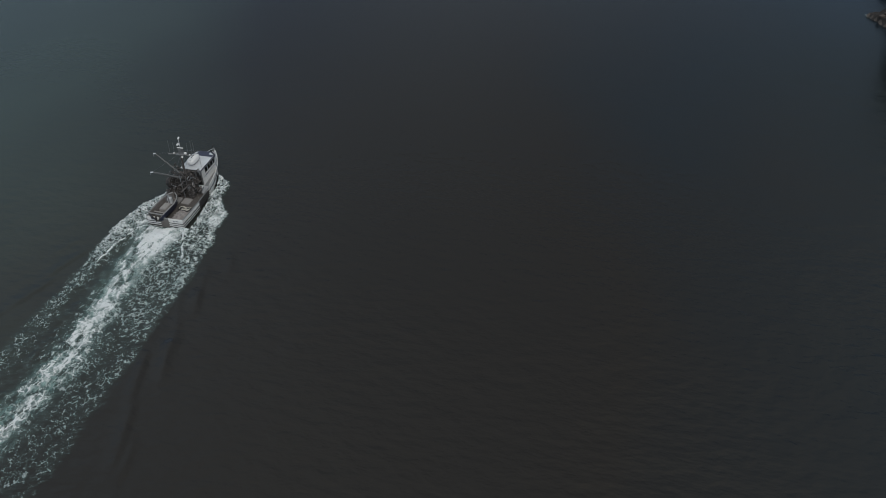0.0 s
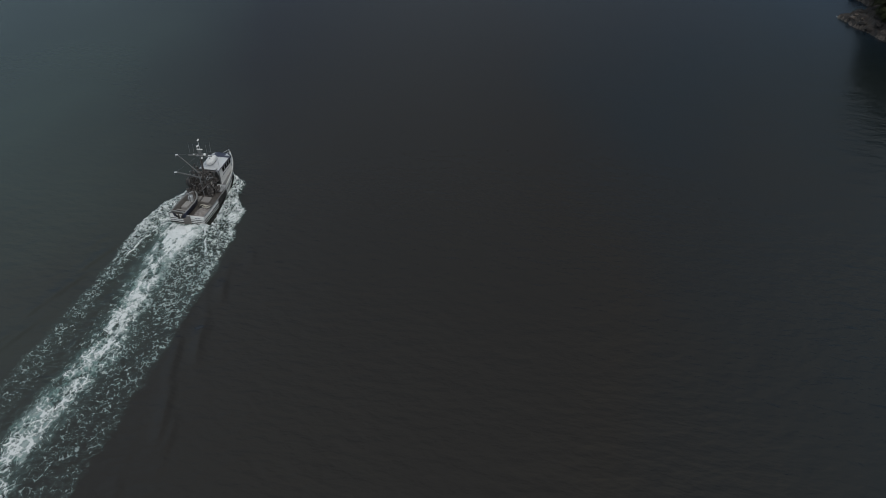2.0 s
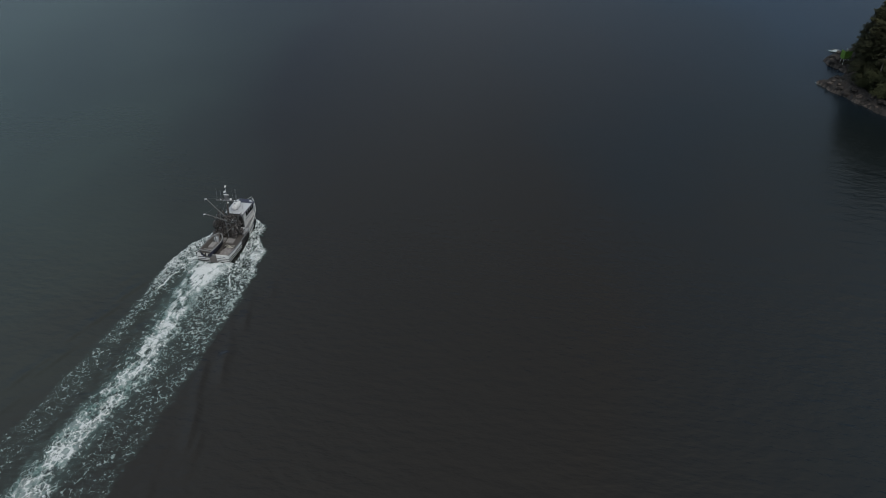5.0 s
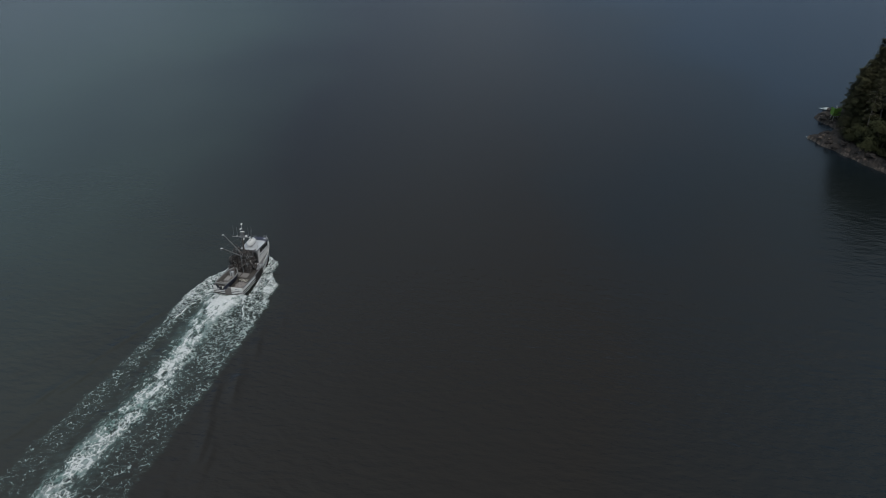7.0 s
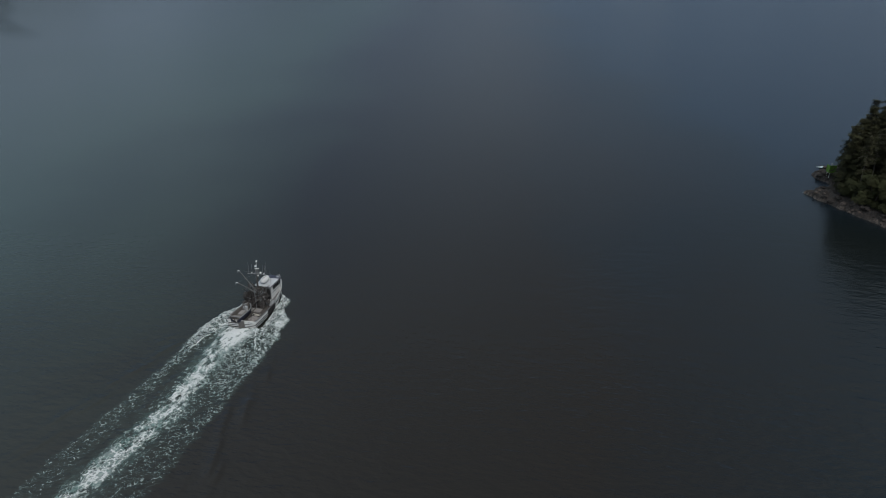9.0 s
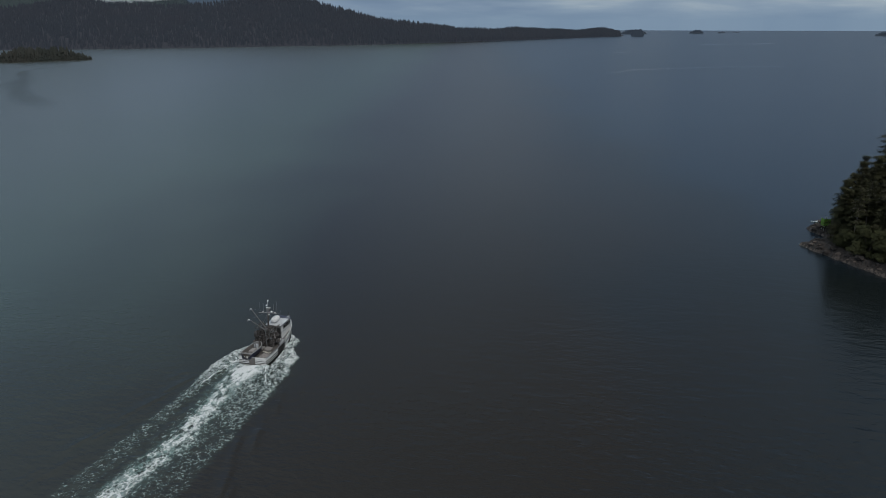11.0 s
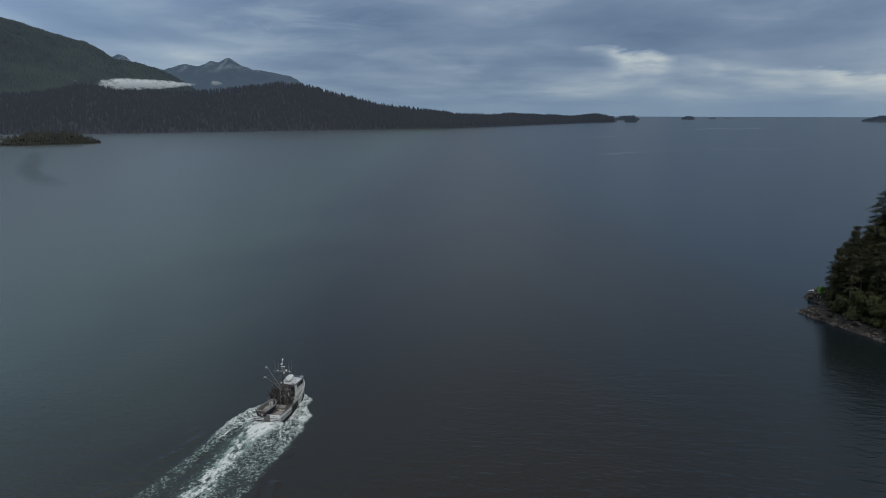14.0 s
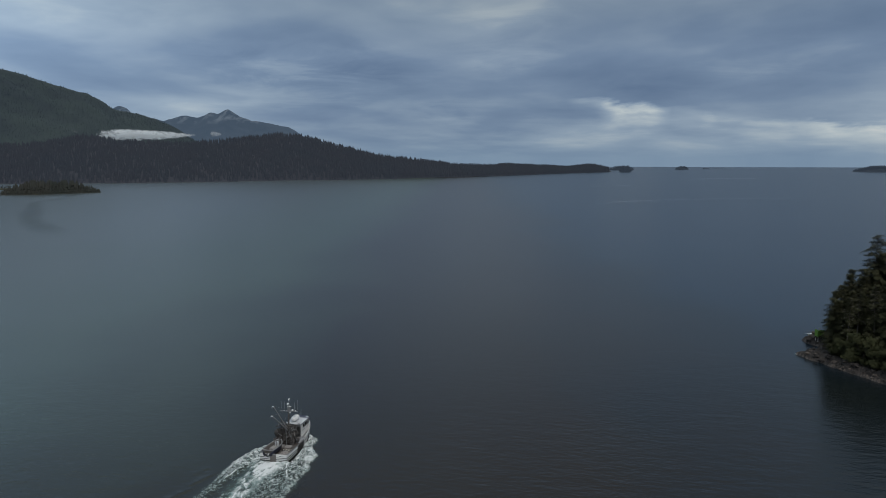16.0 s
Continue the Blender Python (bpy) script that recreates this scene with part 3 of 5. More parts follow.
# islet trees with the far haze put in as emission
HAZY = haze_glow_material("hazy_conifers", (0.013, 0.017, 0.022), (0.020, 0.024, 0.029), (0.0165, 0.0245, 0.0370))

def far_islet(name, centre, radii, turn, tall, trees, label, seed, tree=10.0, material=None, plump=1.5):
    """A low islet: a rocky rim, a rounded top and a crowd of conifers."""
    a = np.linspace(0, 2 * math.pi, 49)[:-1]
    rings = []
    wob = 1 + 0.12 * np.sin(3 * a + seed) + 0.08 * np.sin(5 * a + 2.0 * seed)
    for r, z in ((1.0, -1.0), (0.95, 0.12 * tall), (0.8, 0.45 * tall), (0.55, 0.8 * tall), (0.3, 0.95 * tall), (0.02, tall)):
        x, y = radii[0] * r * wob * np.cos(a), radii[1] * r * wob * np.sin(a)
        c, s = math.cos(radians(turn)), math.sin(radians(turn))
        rings.append(np.stack([centre[0] + x * c - y * s, centre[1] + x * s + y * c, np.full_like(a, z)], -1))
    g = np.array(rings)
    g = np.concatenate([g, g[:, :1]], 1)
    m, n = g.shape[:2]
    i = (np.arange(m - 1)[:, None] * n + np.arange(n - 1)[None, :]).reshape(-1)
    faces = np.stack([i, i + 1, i + n + 1, i + n], -1)
    land = part(name, (g.reshape(-1, 3).tolist(), faces.tolist()), SOIL if material else HAZY, smooth=True)
    tagged(land, label, "islet", kind="structure")
    g[..., 2] += 0.2
    far_forest(name + "_trees", g[1:], trees, tree, "dark conifers crowding the small islet", material or HAZY, seed + 20, u_max=1.0, lean=1.1, plump=plump, rim=0.4)
    if material:
        far_forest(name + "_scrub", g[:4], trees, 0.36 * tree, "low scrub above the islet's rocky shore", material, seed + 40, u_max=0.9, plump=2.4)


NEARER = surface("islet_conifers", (0.027, 0.034, 0.029), (0.043, 0.042, 0.035), 0.9, grain=0.05, stain=0.02, relief=0.0, amount=0.9, per_piece=0.25)
far_islet("wooded_islet", (-810, 888, 0), (70, 24), 54, 6, 700, "small wooded islet with a rocky shore", 2, 16.5, NEARER, plump=1.6)
far_islet("wooded_islet", (-1010, 985, 0), (60, 14), 30, 3, 60, "low rocky spit with a few conifers", 4, 7.0, NEARER)
far_islet("wooded_islet", (113, 2980, 0), (26, 20), 0, 12, 160, "tiny round wooded islet off the cape", 3, 14.0)
far_islet("wooded_islet", (108, 3480, 0), (60, 25), 0, 12, 260, "low wooded islet off the cape", 5, 12.0)
far_islet("wooded_islet", (395, 3715, 0), (31, 20), 0, 10, 200, "tiny round wooded islet near the horizon", 6, 9.0)
far_islet("wooded_islet", (522, 3855, 0), (22, 10), 0, 3, 40, "row of bare rocks near the horizon", 7, 5.0)
far_islet("wooded_islet", (590, 3900, 0), (25, 6), 0, 2, 10, "row of bare rocks near the horizon", 8, 3.0)
far_islet("wooded_islet", (1160, 3260, 0), (130, 50), -8, 14, 900, "low wooded island near the horizon", 9, 15.0)


def slick(points, widths):
    line, n = along([(*p, 0.03) for p in points], 60), 60
    verts, faces, uvs = [], [], []
    for i in range(n):
        d = line[min(i + 1, n - 1)] - line[max(i - 1, 0)]
        side = np.array([d[1], -d[0], 0]) / max(np.hypot(d[0], d[1]), 1e-6)
        w = np.interp(i / (n - 1), np.linspace(0, 1, len(widths)), widths) * (0.8 + 0.4 * vnoise(np.array([i * 0.35]), np.array([0.0]), 3)[0])
        verts += [tuple(line[i] - side * w), tuple(line[i]), tuple(line[i] + side * w)]
        uvs += [(-1, 2 * i / (n - 1) - 1), (0, 2 * i / (n - 1) - 1), (1, 2 * i / (n - 1) - 1)]
    for i in range(n - 1):
        for k in (0, 1):
            faces.append((3 * i + k, 3 * i + k + 1, 3 * i + k + 4, 3 * i + k + 3))
    ob = part("calm_slick", (verts, faces), SLICK)
    layer = ob.data.uv_layers.new(name="across")
    for lp in ob.data.loops:
        layer.data[lp.index].uv = uvs[lp.vertex_index]
    tagged(ob, "dark smooth slick curling over the ruffled sea", "water", kind="structure")


slick([(-690, 818), (-672, 732), (-650, 674), (-612, 632), (-562, 572)], (4, 7, 8, 6))
slick([(226, 1906), (325, 2040), (393, 2053), (469, 2129)], (8, 36, 50, 12))
slick([(-4, 745), (39, 808), (76, 877), (137, 931), (204, 975), (320, 1010), (460, 1060)], (5, 12, 9, 6, 11, 6, 4))
slick([(-30, 1330), (60, 1420), (130, 1500)], (8, 16, 6))
slick([(-612, 642), (-571, 590), (-528, 534), (-496, 494), (-440, 436), (-386, 388), (-336, 346)], (5, 12, 15, 10, 14, 10))


# ---- the near headland: rock shelf, slope, trees ----
COAST = [(113.9, 104.6), (116.0, 100.4), (118.3, 96.6), (120.8, 92.0), (123.3, 87.0), (127.2, 80.4), (131.6, 73.0), (143, 60), (170, 38), (215, 34), (245, 80), (232, 150), (190, 182), (155, 168), (136, 146), (128, 132), (122.5, 126.5),
         (119.6, 123.5), (119.9, 119.8), (122.5, 115.0), (124.5, 112.2), (121.8, 109.4), (117.2, 106.8)]


def coast_distance(x, y):
    """Metres inland of the waterline (negative at sea)."""
    best, inside = np.full(x.shape, 1e9), np.zeros(x.shape, bool)
    for (ax, ay), (bx, by) in zip(COAST, COAST[1:] + COAST[:1]):
        dx, dy = bx - ax, by - ay
        k = np.clip(((x - ax) * dx + (y - ay) * dy) / (dx * dx + dy * dy), 0, 1)
        best = np.minimum(best, np.hypot(x - ax - k * dx, y - ay - k * dy))
        inside ^= ((ay > y) != (by > y)) & (x < ax + (y - ay) * dx / (dy if dy else 1e-9))
    return np.where(inside, best, -best)


def headland_height(x, y):
    d = coast_distance(x, y) + 1.6 * (fbm(x / 3.0, y / 3.0, 21, 3) - 0.5)
    ledge = 1.1 * step(-0.5, 0.4, d) + 1.1 * step(1.1, 1.9, d) + 1.0 * step(4.0, 6.0, d)
    slabs = 1.25 * (fbm((x + 0.6 * y) / 1.6, (y - 0.6 * x) / 4.0, 33, 4) - 0.5) * step(-0.5, 1.0, d) * step(12, 5, d)
    hill = 13.0 * step(5.0, 32.0, d) + 7.0 * step(25, 70, d)
    return -1.2 + 1.1 * step(-4, -0.2, d) + ledge + slabs + hill + 0.8 * (fbm(x / 7, y / 7, 41, 3) - 0.5) * step(3, 10, d)


def headland_mesh(name, x0, x1, y0, y1, pitch):
    xs, ys = np.arange(x0, x1 + 1e-6, pitch), np.arange(y0, y1 + 1e-6, pitch)
    gx, gy = np.meshgrid(xs, ys)
    gz = headland_height(gx, gy)
    n, m = len(xs), len(ys)
    i = (np.arange(m - 1)[:, None] * n + np.arange(n - 1)[None, :]).reshape(-1)
    f = np.stack([i, i + 1, i + n + 1, i + n], -1)
    top = gz.reshape(-1)[f]
    keep = top.max(1) > -1.0
    f, top = f[keep], top[keep]
    ob = part(name, (np.stack([gx, gy, gz], -1).reshape(-1, 3).tolist(), f.tolist()), (ROCK, SOIL, ROCK_PALE), smooth=False)
    h = top.mean(1)
    c = np.stack([gx, gy], -1).reshape(-1, 2)[f].mean(1)
    spread = fbm(c[:, 0] / 2.5, c[:, 1] / 2.5, 55, 3)
    kind = np.where(h + 1.5 * (spread - 0.5) > 2.7, 1, np.where((h > 0.05) & (h < 0.34 + 1.3 * (spread - 0.47)) , 2, 0))
    ob.data.polygons.foreach_set("material_index", kind.astype(np.int32))
    return ob


head = headland_mesh("headland", 108, 160, 60, 152, 0.55)
tagged(head, "rocky headland with pale barnacled ledges above dark water", "headland", kind="structure")
rest = headland_mesh("headland_upland", 160, 248, 30, 186, 3.0)
tagged(rest, "wooded upland of the rocky headland", "headland", kind="structure")
south = headland_mesh("headland_upland", 128, 160, 36, 60, 1.5)
tagged(south, "wooded upland of the rocky headland", "headland", kind="structure")


def boulder_mesh(seed):
    bm = bmesh.new()
    bmesh.ops.create_icosphere(bm, subdivisions=2, radius=1.0)
    for v in bm.verts:
        n = noise.noise(v.co * 1.3 + Vector((seed * 3.1, 0, 0)))
        v.co *= 0.85 + 0.45 * n
        v.co.z *= 0.6
        v.co = Vector([round(c * 3.2) / 3.2 * 0.4 + c * 0.6 for c in v.co])
    me = bpy.data.meshes.new("boulder")
    bmesh.ops.recalc_face_normals(bm, faces=bm.faces)
    bm.to_mesh(me)
    bm.free()
    return me


BOULDERS = [boulder_mesh(s) for s in range(4)]
for me in BOULDERS[:2]:
    me.materials.append(ROCK_PALE)
for me in BOULDERS[2:]:
    me.materials.append(ROCK)


def ground_z(x, y):
    return float(headland_height(np.array([x]), np.array([y]))[0])


rng = random.Random(12)
shore_line = along([(*p, 0) for p in COAST[:7]], 60)
for k in range(54):
    p = shore_line[rng.randrange(60)]
    x, y = p[0] + rng.uniform(-0.4, 2.6), p[1] + rng.uniform(-0.3, 1.8)
    s = rng.uniform(0.35, 1.1)
    b = new("boulder", BOULDERS[rng.randrange(4)])
    b.matrix_world = pose(x, y, max(ground_z(x, y), -0.2) - 0.05, rng.uniform(-15, 15), rng.uniform(-15, 15), rng.uniform(0, 360)) @ Matrix.Diagonal((s, s * rng.uniform(0.7, 1.3), s * rng.uniform(0.7, 1.1), 1))
    tagged(b, "angular pale boulder on the tidal rock ledge", "boulder", "boulders along the shore")
for k in range(14):
    x, y = 119.8 + rng.uniform(0, 4), 119 + rng.uniform(-3.5, 5)
    s = rng.uniform(0.4, 1.0)
    b = new("boulder", BOULDERS[rng.randrange(4)])
    b.matrix_world = pose(x, y, max(ground_z(x, y), -0.2), rng.uniform(-15, 15), 0, rng.uniform(0, 360)) @ Matrix.Diagonal((s, s, s * 0.9, 1))
    tagged(b, "dark boulder on the outer rock ledge", "boulder", "boulders along the shore")


def tube(bm, points, radii, sides=6):
    """A tapering round limb through the points."""
    loops = []
    for i, p in enumerate(points):
        p = Vector(p)
        ahead = Vector(points[min(i + 1, len(points) - 1)]) - Vector(points[max(i - 1, 0)])
        q = ahead.to_track_quat("Z", "Y")
        loops.append([bm.verts.new(p + q @ Vector((radii[i] * math.cos(2 * math.pi * s / sides), radii[i] * math.sin(2 * math.pi * s / sides), 0))) for s in range(sides)])
    for a, b in zip(loops, loops[1:]):
        for s in range(sides):
            bm.faces.new((a[s], a[(s + 1) % sides], b[(s + 1) % sides], b[s]))
    bm.faces.new(loops[-1])
    bm.faces.new(list(reversed(loops[0])))


def leaf_clump(verts, faces, at, radius, count, size, rng, flat=0.6, base=0.0):
    """A tuft of small blades, most of them turned to the outside of the crown."""
    face = Vector((at[0], at[1], max(at[2] - base, 0.0) * 0.25))
    face = face.normalized() + Vector((0, 0, 0.75))
    for _ in range(count):
        d = Vector((rng.gauss(0, 1), rng.gauss(0, 1), rng.gauss(0, flat)))
        c = Vector(at) + d * min(1.0, 1.7 / d.length) * radius * 0.55
        n = (face + Vector((rng.gauss(0, 0.38), rng.gauss(0, 0.38), rng.gauss(0, 0.38)))).normalized()
        a = n.cross(Vector((rng.gauss(0, 1), rng.gauss(0, 1), rng.gauss(0, 1)))).normalized()
        b = n.cross(a)
        s = size * rng.uniform(0.6, 1.3)
        k = len(verts)
        verts += [tuple(c - a * s), tuple(c + b * s * 0.55 - a * 0.1 * s), tuple(c + a * s), tuple(c - b * s * 0.55)]
        faces.append((k, k + 1, k + 2, k + 3))


def conifer(seed, tall=18.0, wide=3.2, bare=0.12, ragged=0.35, leaf=NEEDLES, bark=BARK, dense=1.0, taper=0.72):
    """A conifer at the origin: tapering trunk with limbs, and a crown of drooping sprays."""
    rng = random.Random(seed)
    tree = thing("tree", "", "tree")
    bm = bmesh.new()
    bend = [(0.25 * math.sin(seed + k * 0.9) * k / 6, 0.25 * math.cos(seed * 2 + k * 0.7) * k / 6, tall * k / 6) for k in range(7)]
    tube(bm, [(0, 0, -0.8)] + bend[1:], [0.32, 0.27, 0.22, 0.17, 0.12, 0.07, 0.02], 7)
    verts, faces = [], []
    z = tall * bare
    while z < tall * 0.98:
        u = (z / tall - bare) / (1 - bare)
        reach = wide * (1 - u) ** taper * (0.55 + 0.45 * min(1.0, u * 5 + 0.3)) + 0.25
        for _ in range(rng.choice((3, 4, 5))):
            a = rng.uniform(0, 6.283)
            r = reach * rng.uniform(1 - ragged * 1.6, 1 + ragged * 0.7)
            droop = rng.uniform(0.05, 0.35)
            tip = Vector((r * math.cos(a), r * math.sin(a), z - droop * r + 0.1 * rng.gauss(0, 1)))
            root = Vector((0, 0, z))
            tube(bm, [root, root.lerp(tip, 0.55) + Vector((0, 0, 0.12 * r)), tip], [0.06, 0.04, 0.015], 4)
            n = max(2, int(r / 0.55))
            for k in range(n):
                f = 0.25 + 0.75 * (k + rng.random()) / n
                p = root.lerp(tip, f) + Vector((0, 0, 0.25 * r * f * (1 - f)))
                leaf_clump(verts, faces, p, 0.60 + 0.30 * (1 - f), int(15 * dense), 0.215, rng, 0.45)
        z += rng.uniform(0.35, 0.62) * (1.0 - 0.3 * u)
    part("trunk", bm, bark, tree)
    part("crown", (verts, faces), leaf, tree)
    return tree


def broadleaf(seed, tall=7.0, wide=3.0, leaf=LEAVES):
    """A shoreline alder or bush at the origin: forked stems and a lumpy crown with gaps."""
    rng = random.Random(seed)
    tree = thing("tree", "", "tree")
    bm = bmesh.new()
    verts, faces = [], []
    for k in range(7):
        a = k * 0.9 + rng.uniform(-0.3, 0.3)
        r = wide * rng.uniform(0.35, 0.85)
        top = Vector((r * math.cos(a), r * math.sin(a), tall * rng.uniform(0.5, 0.95)))
        mid = top * 0.5 + Vector((0, 0, 0.1 * tall))
        tube(bm, [(0, 0, -0.6), mid, top], [0.14, 0.08, 0.02], 5)
        for _ in range(9):
            c = mid.lerp(top, rng.uniform(0.2, 1.1)) + Vector((rng.gauss(0, 0.5), rng.gauss(0, 0.5), rng.gauss(0, 0.4)))
            leaf_clump(verts, faces, c, rng.uniform(0.6, 1.1), 44, 0.17, rng, 0.7)
    part("trunk", bm, BARK, tree)
    part("crown", (verts, faces), leaf, tree)
    return tree


def plant(proto, x, y, s=1.0, z=None, turn=0.0, label="", tilt=0.0):
    h = ground_z(x, y) if z is None else z
    t = copy_thing(proto, pose(x, y, h - 0.1, tilt, 0, turn))
    t.scale = (s, s, s)
    tagged(t, label or proto["label"], "tree", "trees on the headland")
    return t


PROTO = {}
for key, made, text in (
        ("spruce", conifer(1, 17, 3.3, 0.10), "tall dark green spruce on the headland slope"),
        ("hemlock", conifer(2, 15, 3.9, 0.08, 0.38, dense=1.3, taper=0.5), "dark drooping hemlock on the headland slope"),
        ("thin", conifer(3, 18, 2.3, 0.45, 0.5, bark=PALE_BARK, dense=0.8), "thin conifer with a bare pale trunk"),
        ("young", conifer(4, 9, 2.8, 0.05, 0.4, dense=1.1), "young dark green conifer near the rocks"),
        ("giant", conifer(7, 30, 7.4, 0.10, 0.36, dense=0.8, taper=0.5), "very tall old hemlock rising over the other trees"),
        ("alder", broadleaf(5, 6.5, 3.1), "yellow-green shoreline alder above the rocks"),
        ("bush", broadleaf(6, 3.6, 2.4), "low olive-green bush above the rock ledge")):
    PROTO[key] = tagged(made, text)

FIRST = {"giant": (135.8, 113.2, 1.0), "spruce": (123.2, 103.8, 0.80), "hemlock": (123.8, 105.5, 1.13), "thin": (124.3, 95.5, 0.95), "young": (123.4, 100.8, 0.95), "alder": (123.8, 93.9, 1.0), "bush": (121.4, 97.8, 0.9)}
for key, (x, y, s) in FIRST.items():
    PROTO[key].matrix_world = pose(x, y, ground_z(x, y) - 0.1, 0, 0, 40 * s)
    PROTO[key].scale = (s, s, s)
    tagged(PROTO[key], group="trees on the headland")
UNDERGROWTH = [("bush", 119.4, 92.4, 0.42), ("bush", 121.4, 89.4, 0.45), ("bush", 123.7, 86.2, 0.4), ("bush", 125.9, 83.0, 0.45), ("bush", 128.1, 79.8, 0.42), ("bush", 130.3, 77.0, 0.5),
               ("bush", 118.0, 95.2, 0.35), ("bush", 132.6, 74.4, 0.55), ("bush", 121.0, 92.5, 0.6), ("bush", 123.4, 88.9, 0.65), ("bush", 126.2, 84.7, 0.55), ("bush", 128.6, 81.5, 0.6),
               ("bush", 119.7, 95.8, 0.42), ("bush", 124.6, 87.2, 0.5), ("bush", 121.6, 96.6, 0.7), ("bush", 124.9, 91.1, 1.25), ("bush", 127.6, 85.2, 0.75), ("bush", 124.4, 109.6, 0.7),
               ("bush", 131.0, 79.8, 1.1), ("bush", 126.8, 119.5, 0.8)]
YOUNG_TREES = [("young", 123.4, 106.2, 0.95), ("thin", 127.0, 97.5, 0.95), ("young", 125.3, 99.3, 1.1), ("alder", 126.3, 90.1, 1.25), ("alder", 128.8, 86.9, 0.8), ("young", 124.0, 98.0, 0.75),
               ("alder", 131.3, 83.1, 1.0), ("young", 128.6, 92.0, 1.1), ("thin", 130.2, 94.0, 1.05), ("young", 132.0, 86.0, 1.0), ("alder", 134.0, 79.1, 1.05), ("young", 127.4, 115.0, 0.9),
               ("young", 127.3, 121.5, 0.9)]
TALL_TREES = [("hemlock", 122.8, 100.5, 0.95), ("hemlock", 125.8, 108.0, 1.22), ("spruce", 128.0, 109.5, 1.26), ("spruce", 127.0, 103.0, 0.95), ("hemlock", 130.5, 106.5, 1.0), ("spruce", 131.6, 111.5, 1.28),
              ("hemlock", 129.0, 99.0, 0.95), ("spruce", 136.6, 114.0, 1.36), ("hemlock", 138.5, 116.0, 1.5), ("spruce", 140.5, 112.0, 1.4), ("hemlock", 133.5, 103.0, 1.05),
              ("hemlock", 131.8, 90.0, 1.0), ("spruce", 134.5, 95.0, 1.1), ("spruce", 135.0, 85.5, 1.0), ("hemlock", 136.0, 98.0, 1.1), ("hemlock", 129.8, 118.5, 1.0), ("spruce", 133.0, 122.5, 1.1),
              ("hemlock", 139.5, 120.5, 1.2), ("spruce", 141.5, 106.0, 1.2)]
rng = random.Random(31)
for key, x, y, s in UNDERGROWTH + YOUNG_TREES + TALL_TREES:
    inland = float(coast_distance(np.array([x]), np.array([y]))[0])
    push = max(0.0, 3.4 - inland)    # nothing grows on the wave-washed ledge
    plant(PROTO[key], x + 0.87 * push, y + 0.5 * push, s, turn=rng.uniform(0, 360), tilt=rng.uniform(-3, 3))
for k in range(46):
    x, y = rng.uniform(134, 185), rng.uniform(62, 168)
    if coast_distance(np.array([x]), np.array([y]))[0] > 7 and not (x < 140 and 90 < y < 125):
        plant(PROTO[rng.choice(("spruce", "hemlock", "hemlock", "spruce", "young"))], x, y, rng.uniform(0.8, 1.15), turn=rng.uniform(0, 360))


# ---- the wake: lace of foam over paler aerated water ----
def foam_density(x, y):
    """The share of the water under lace, the froth of the race behind the transom, how milky the water is, and the steep crests."""
    back, behind = np.maximum(14.3 - y, 0.0), np.maximum(-y, 0.0)
    star = x > 0
    port_edge, star_edge = wake_edges(y)
    # the bow wave breaks in lobes
    lobe = np.cos(2 * math.pi * (back - 2.6) / 7.0) * np.exp(-back / 16.0) * step(0.0, 2.0, back)
    edge = np.where(star, star_edge + 0.75 * lobe, port_edge + 0.25 * lobe)
    wob = 1.3 * (fbm(x / 2.4, y / 3.2, 61, 4, 0.55) - 0.5)
    ax = np.abs(x)
    off = ax - edge + wob
    inside = step(0.25, -0.55 - 0.6 * step(4, 20, behind), off)
    far = np.exp(-behind / 62.0)
    # starboard: one wide band of lace from the race to the edge; port: a band along the edge, then slack dark water
    inner = np.maximum(quarter_line(False, behind) - 0.2, 2.6)
    band = np.where(star, 1.0, step(-2.0, 0.6, ax - inner + 0.7 * wob))
    slack = np.where(star, 0.0, 0.10 * step(1.0, 5.0, behind))
    thick = (0.42 + 0.34 * np.exp(-behind / 14.0)) * np.where(star, 1.0, 0.95)
    share = inside * np.maximum(band * thick, slack) * far
    rim = 0.38 * np.exp(-((off + 0.8) / 0.65) ** 2) * np.exp(-back / 24.0) * step(0.0, 1.5, back)
    share = share + rim * inside
    # the race: as wide as the transom, then a meandering core
    mid = 0.9 * step(3, 18, behind) - 0.02 * np.maximum(behind - 18, 0) + 0.45 * np.sin(y / 5.2 + 0.6) * step(4, 12, behind)
    wide = 2.75 - 0.95 * step(1.5, 13, behind) + 0.030 * np.maximum(behind - 18, 0)
    ragged = 1.9 * (fbm(x / 1.2, y / 2.2, 151, 4, 0.6) - 0.5)
    core = step(0.0, 0.4, behind) * np.exp(-np.abs((x - mid + ragged) / wide) ** 2.6) * np.exp(-behind / 90.0)
    crest = step(0.1, 0.8, behind) * step(np.where(star, 9.0, 14.0), np.where(star, 5.0, 6.0), behind) * inside * step(0.25, 0.5, fbm(x / 0.35, y / 0.7, 241, 4, 0.6)) * np.exp(-((ax - quarter_line(star, behind) + 0.5 * (fbm(x / 0.8, y / 0.8, 251, 3) - 0.5)) / 0.14) ** 2)
    milk = 0.95 * core + 0.40 * core * np.exp(-behind / 5.0) + 0.50 * np.exp(-((x - mid + 1.1) / 1.5) ** 2) * step(1, 6, behind) * np.exp(-behind / 60.0)
    at_hull = ((ax < 3.55 - 0.10 * y + 0.5 * wob) & star & (y > 0) & (y < 7)) | (ax < 2.6 * np.clip((16.2 - y) / 6.0, 0, 1) ** 0.6 - 0.1) & (y > 0)
    fade = np.where(at_hull | (back <= 0), 0.0, step(-78, -52, y))
    return share * fade, core * fade, np.clip(milk, 0, 1) * fade, crest * fade


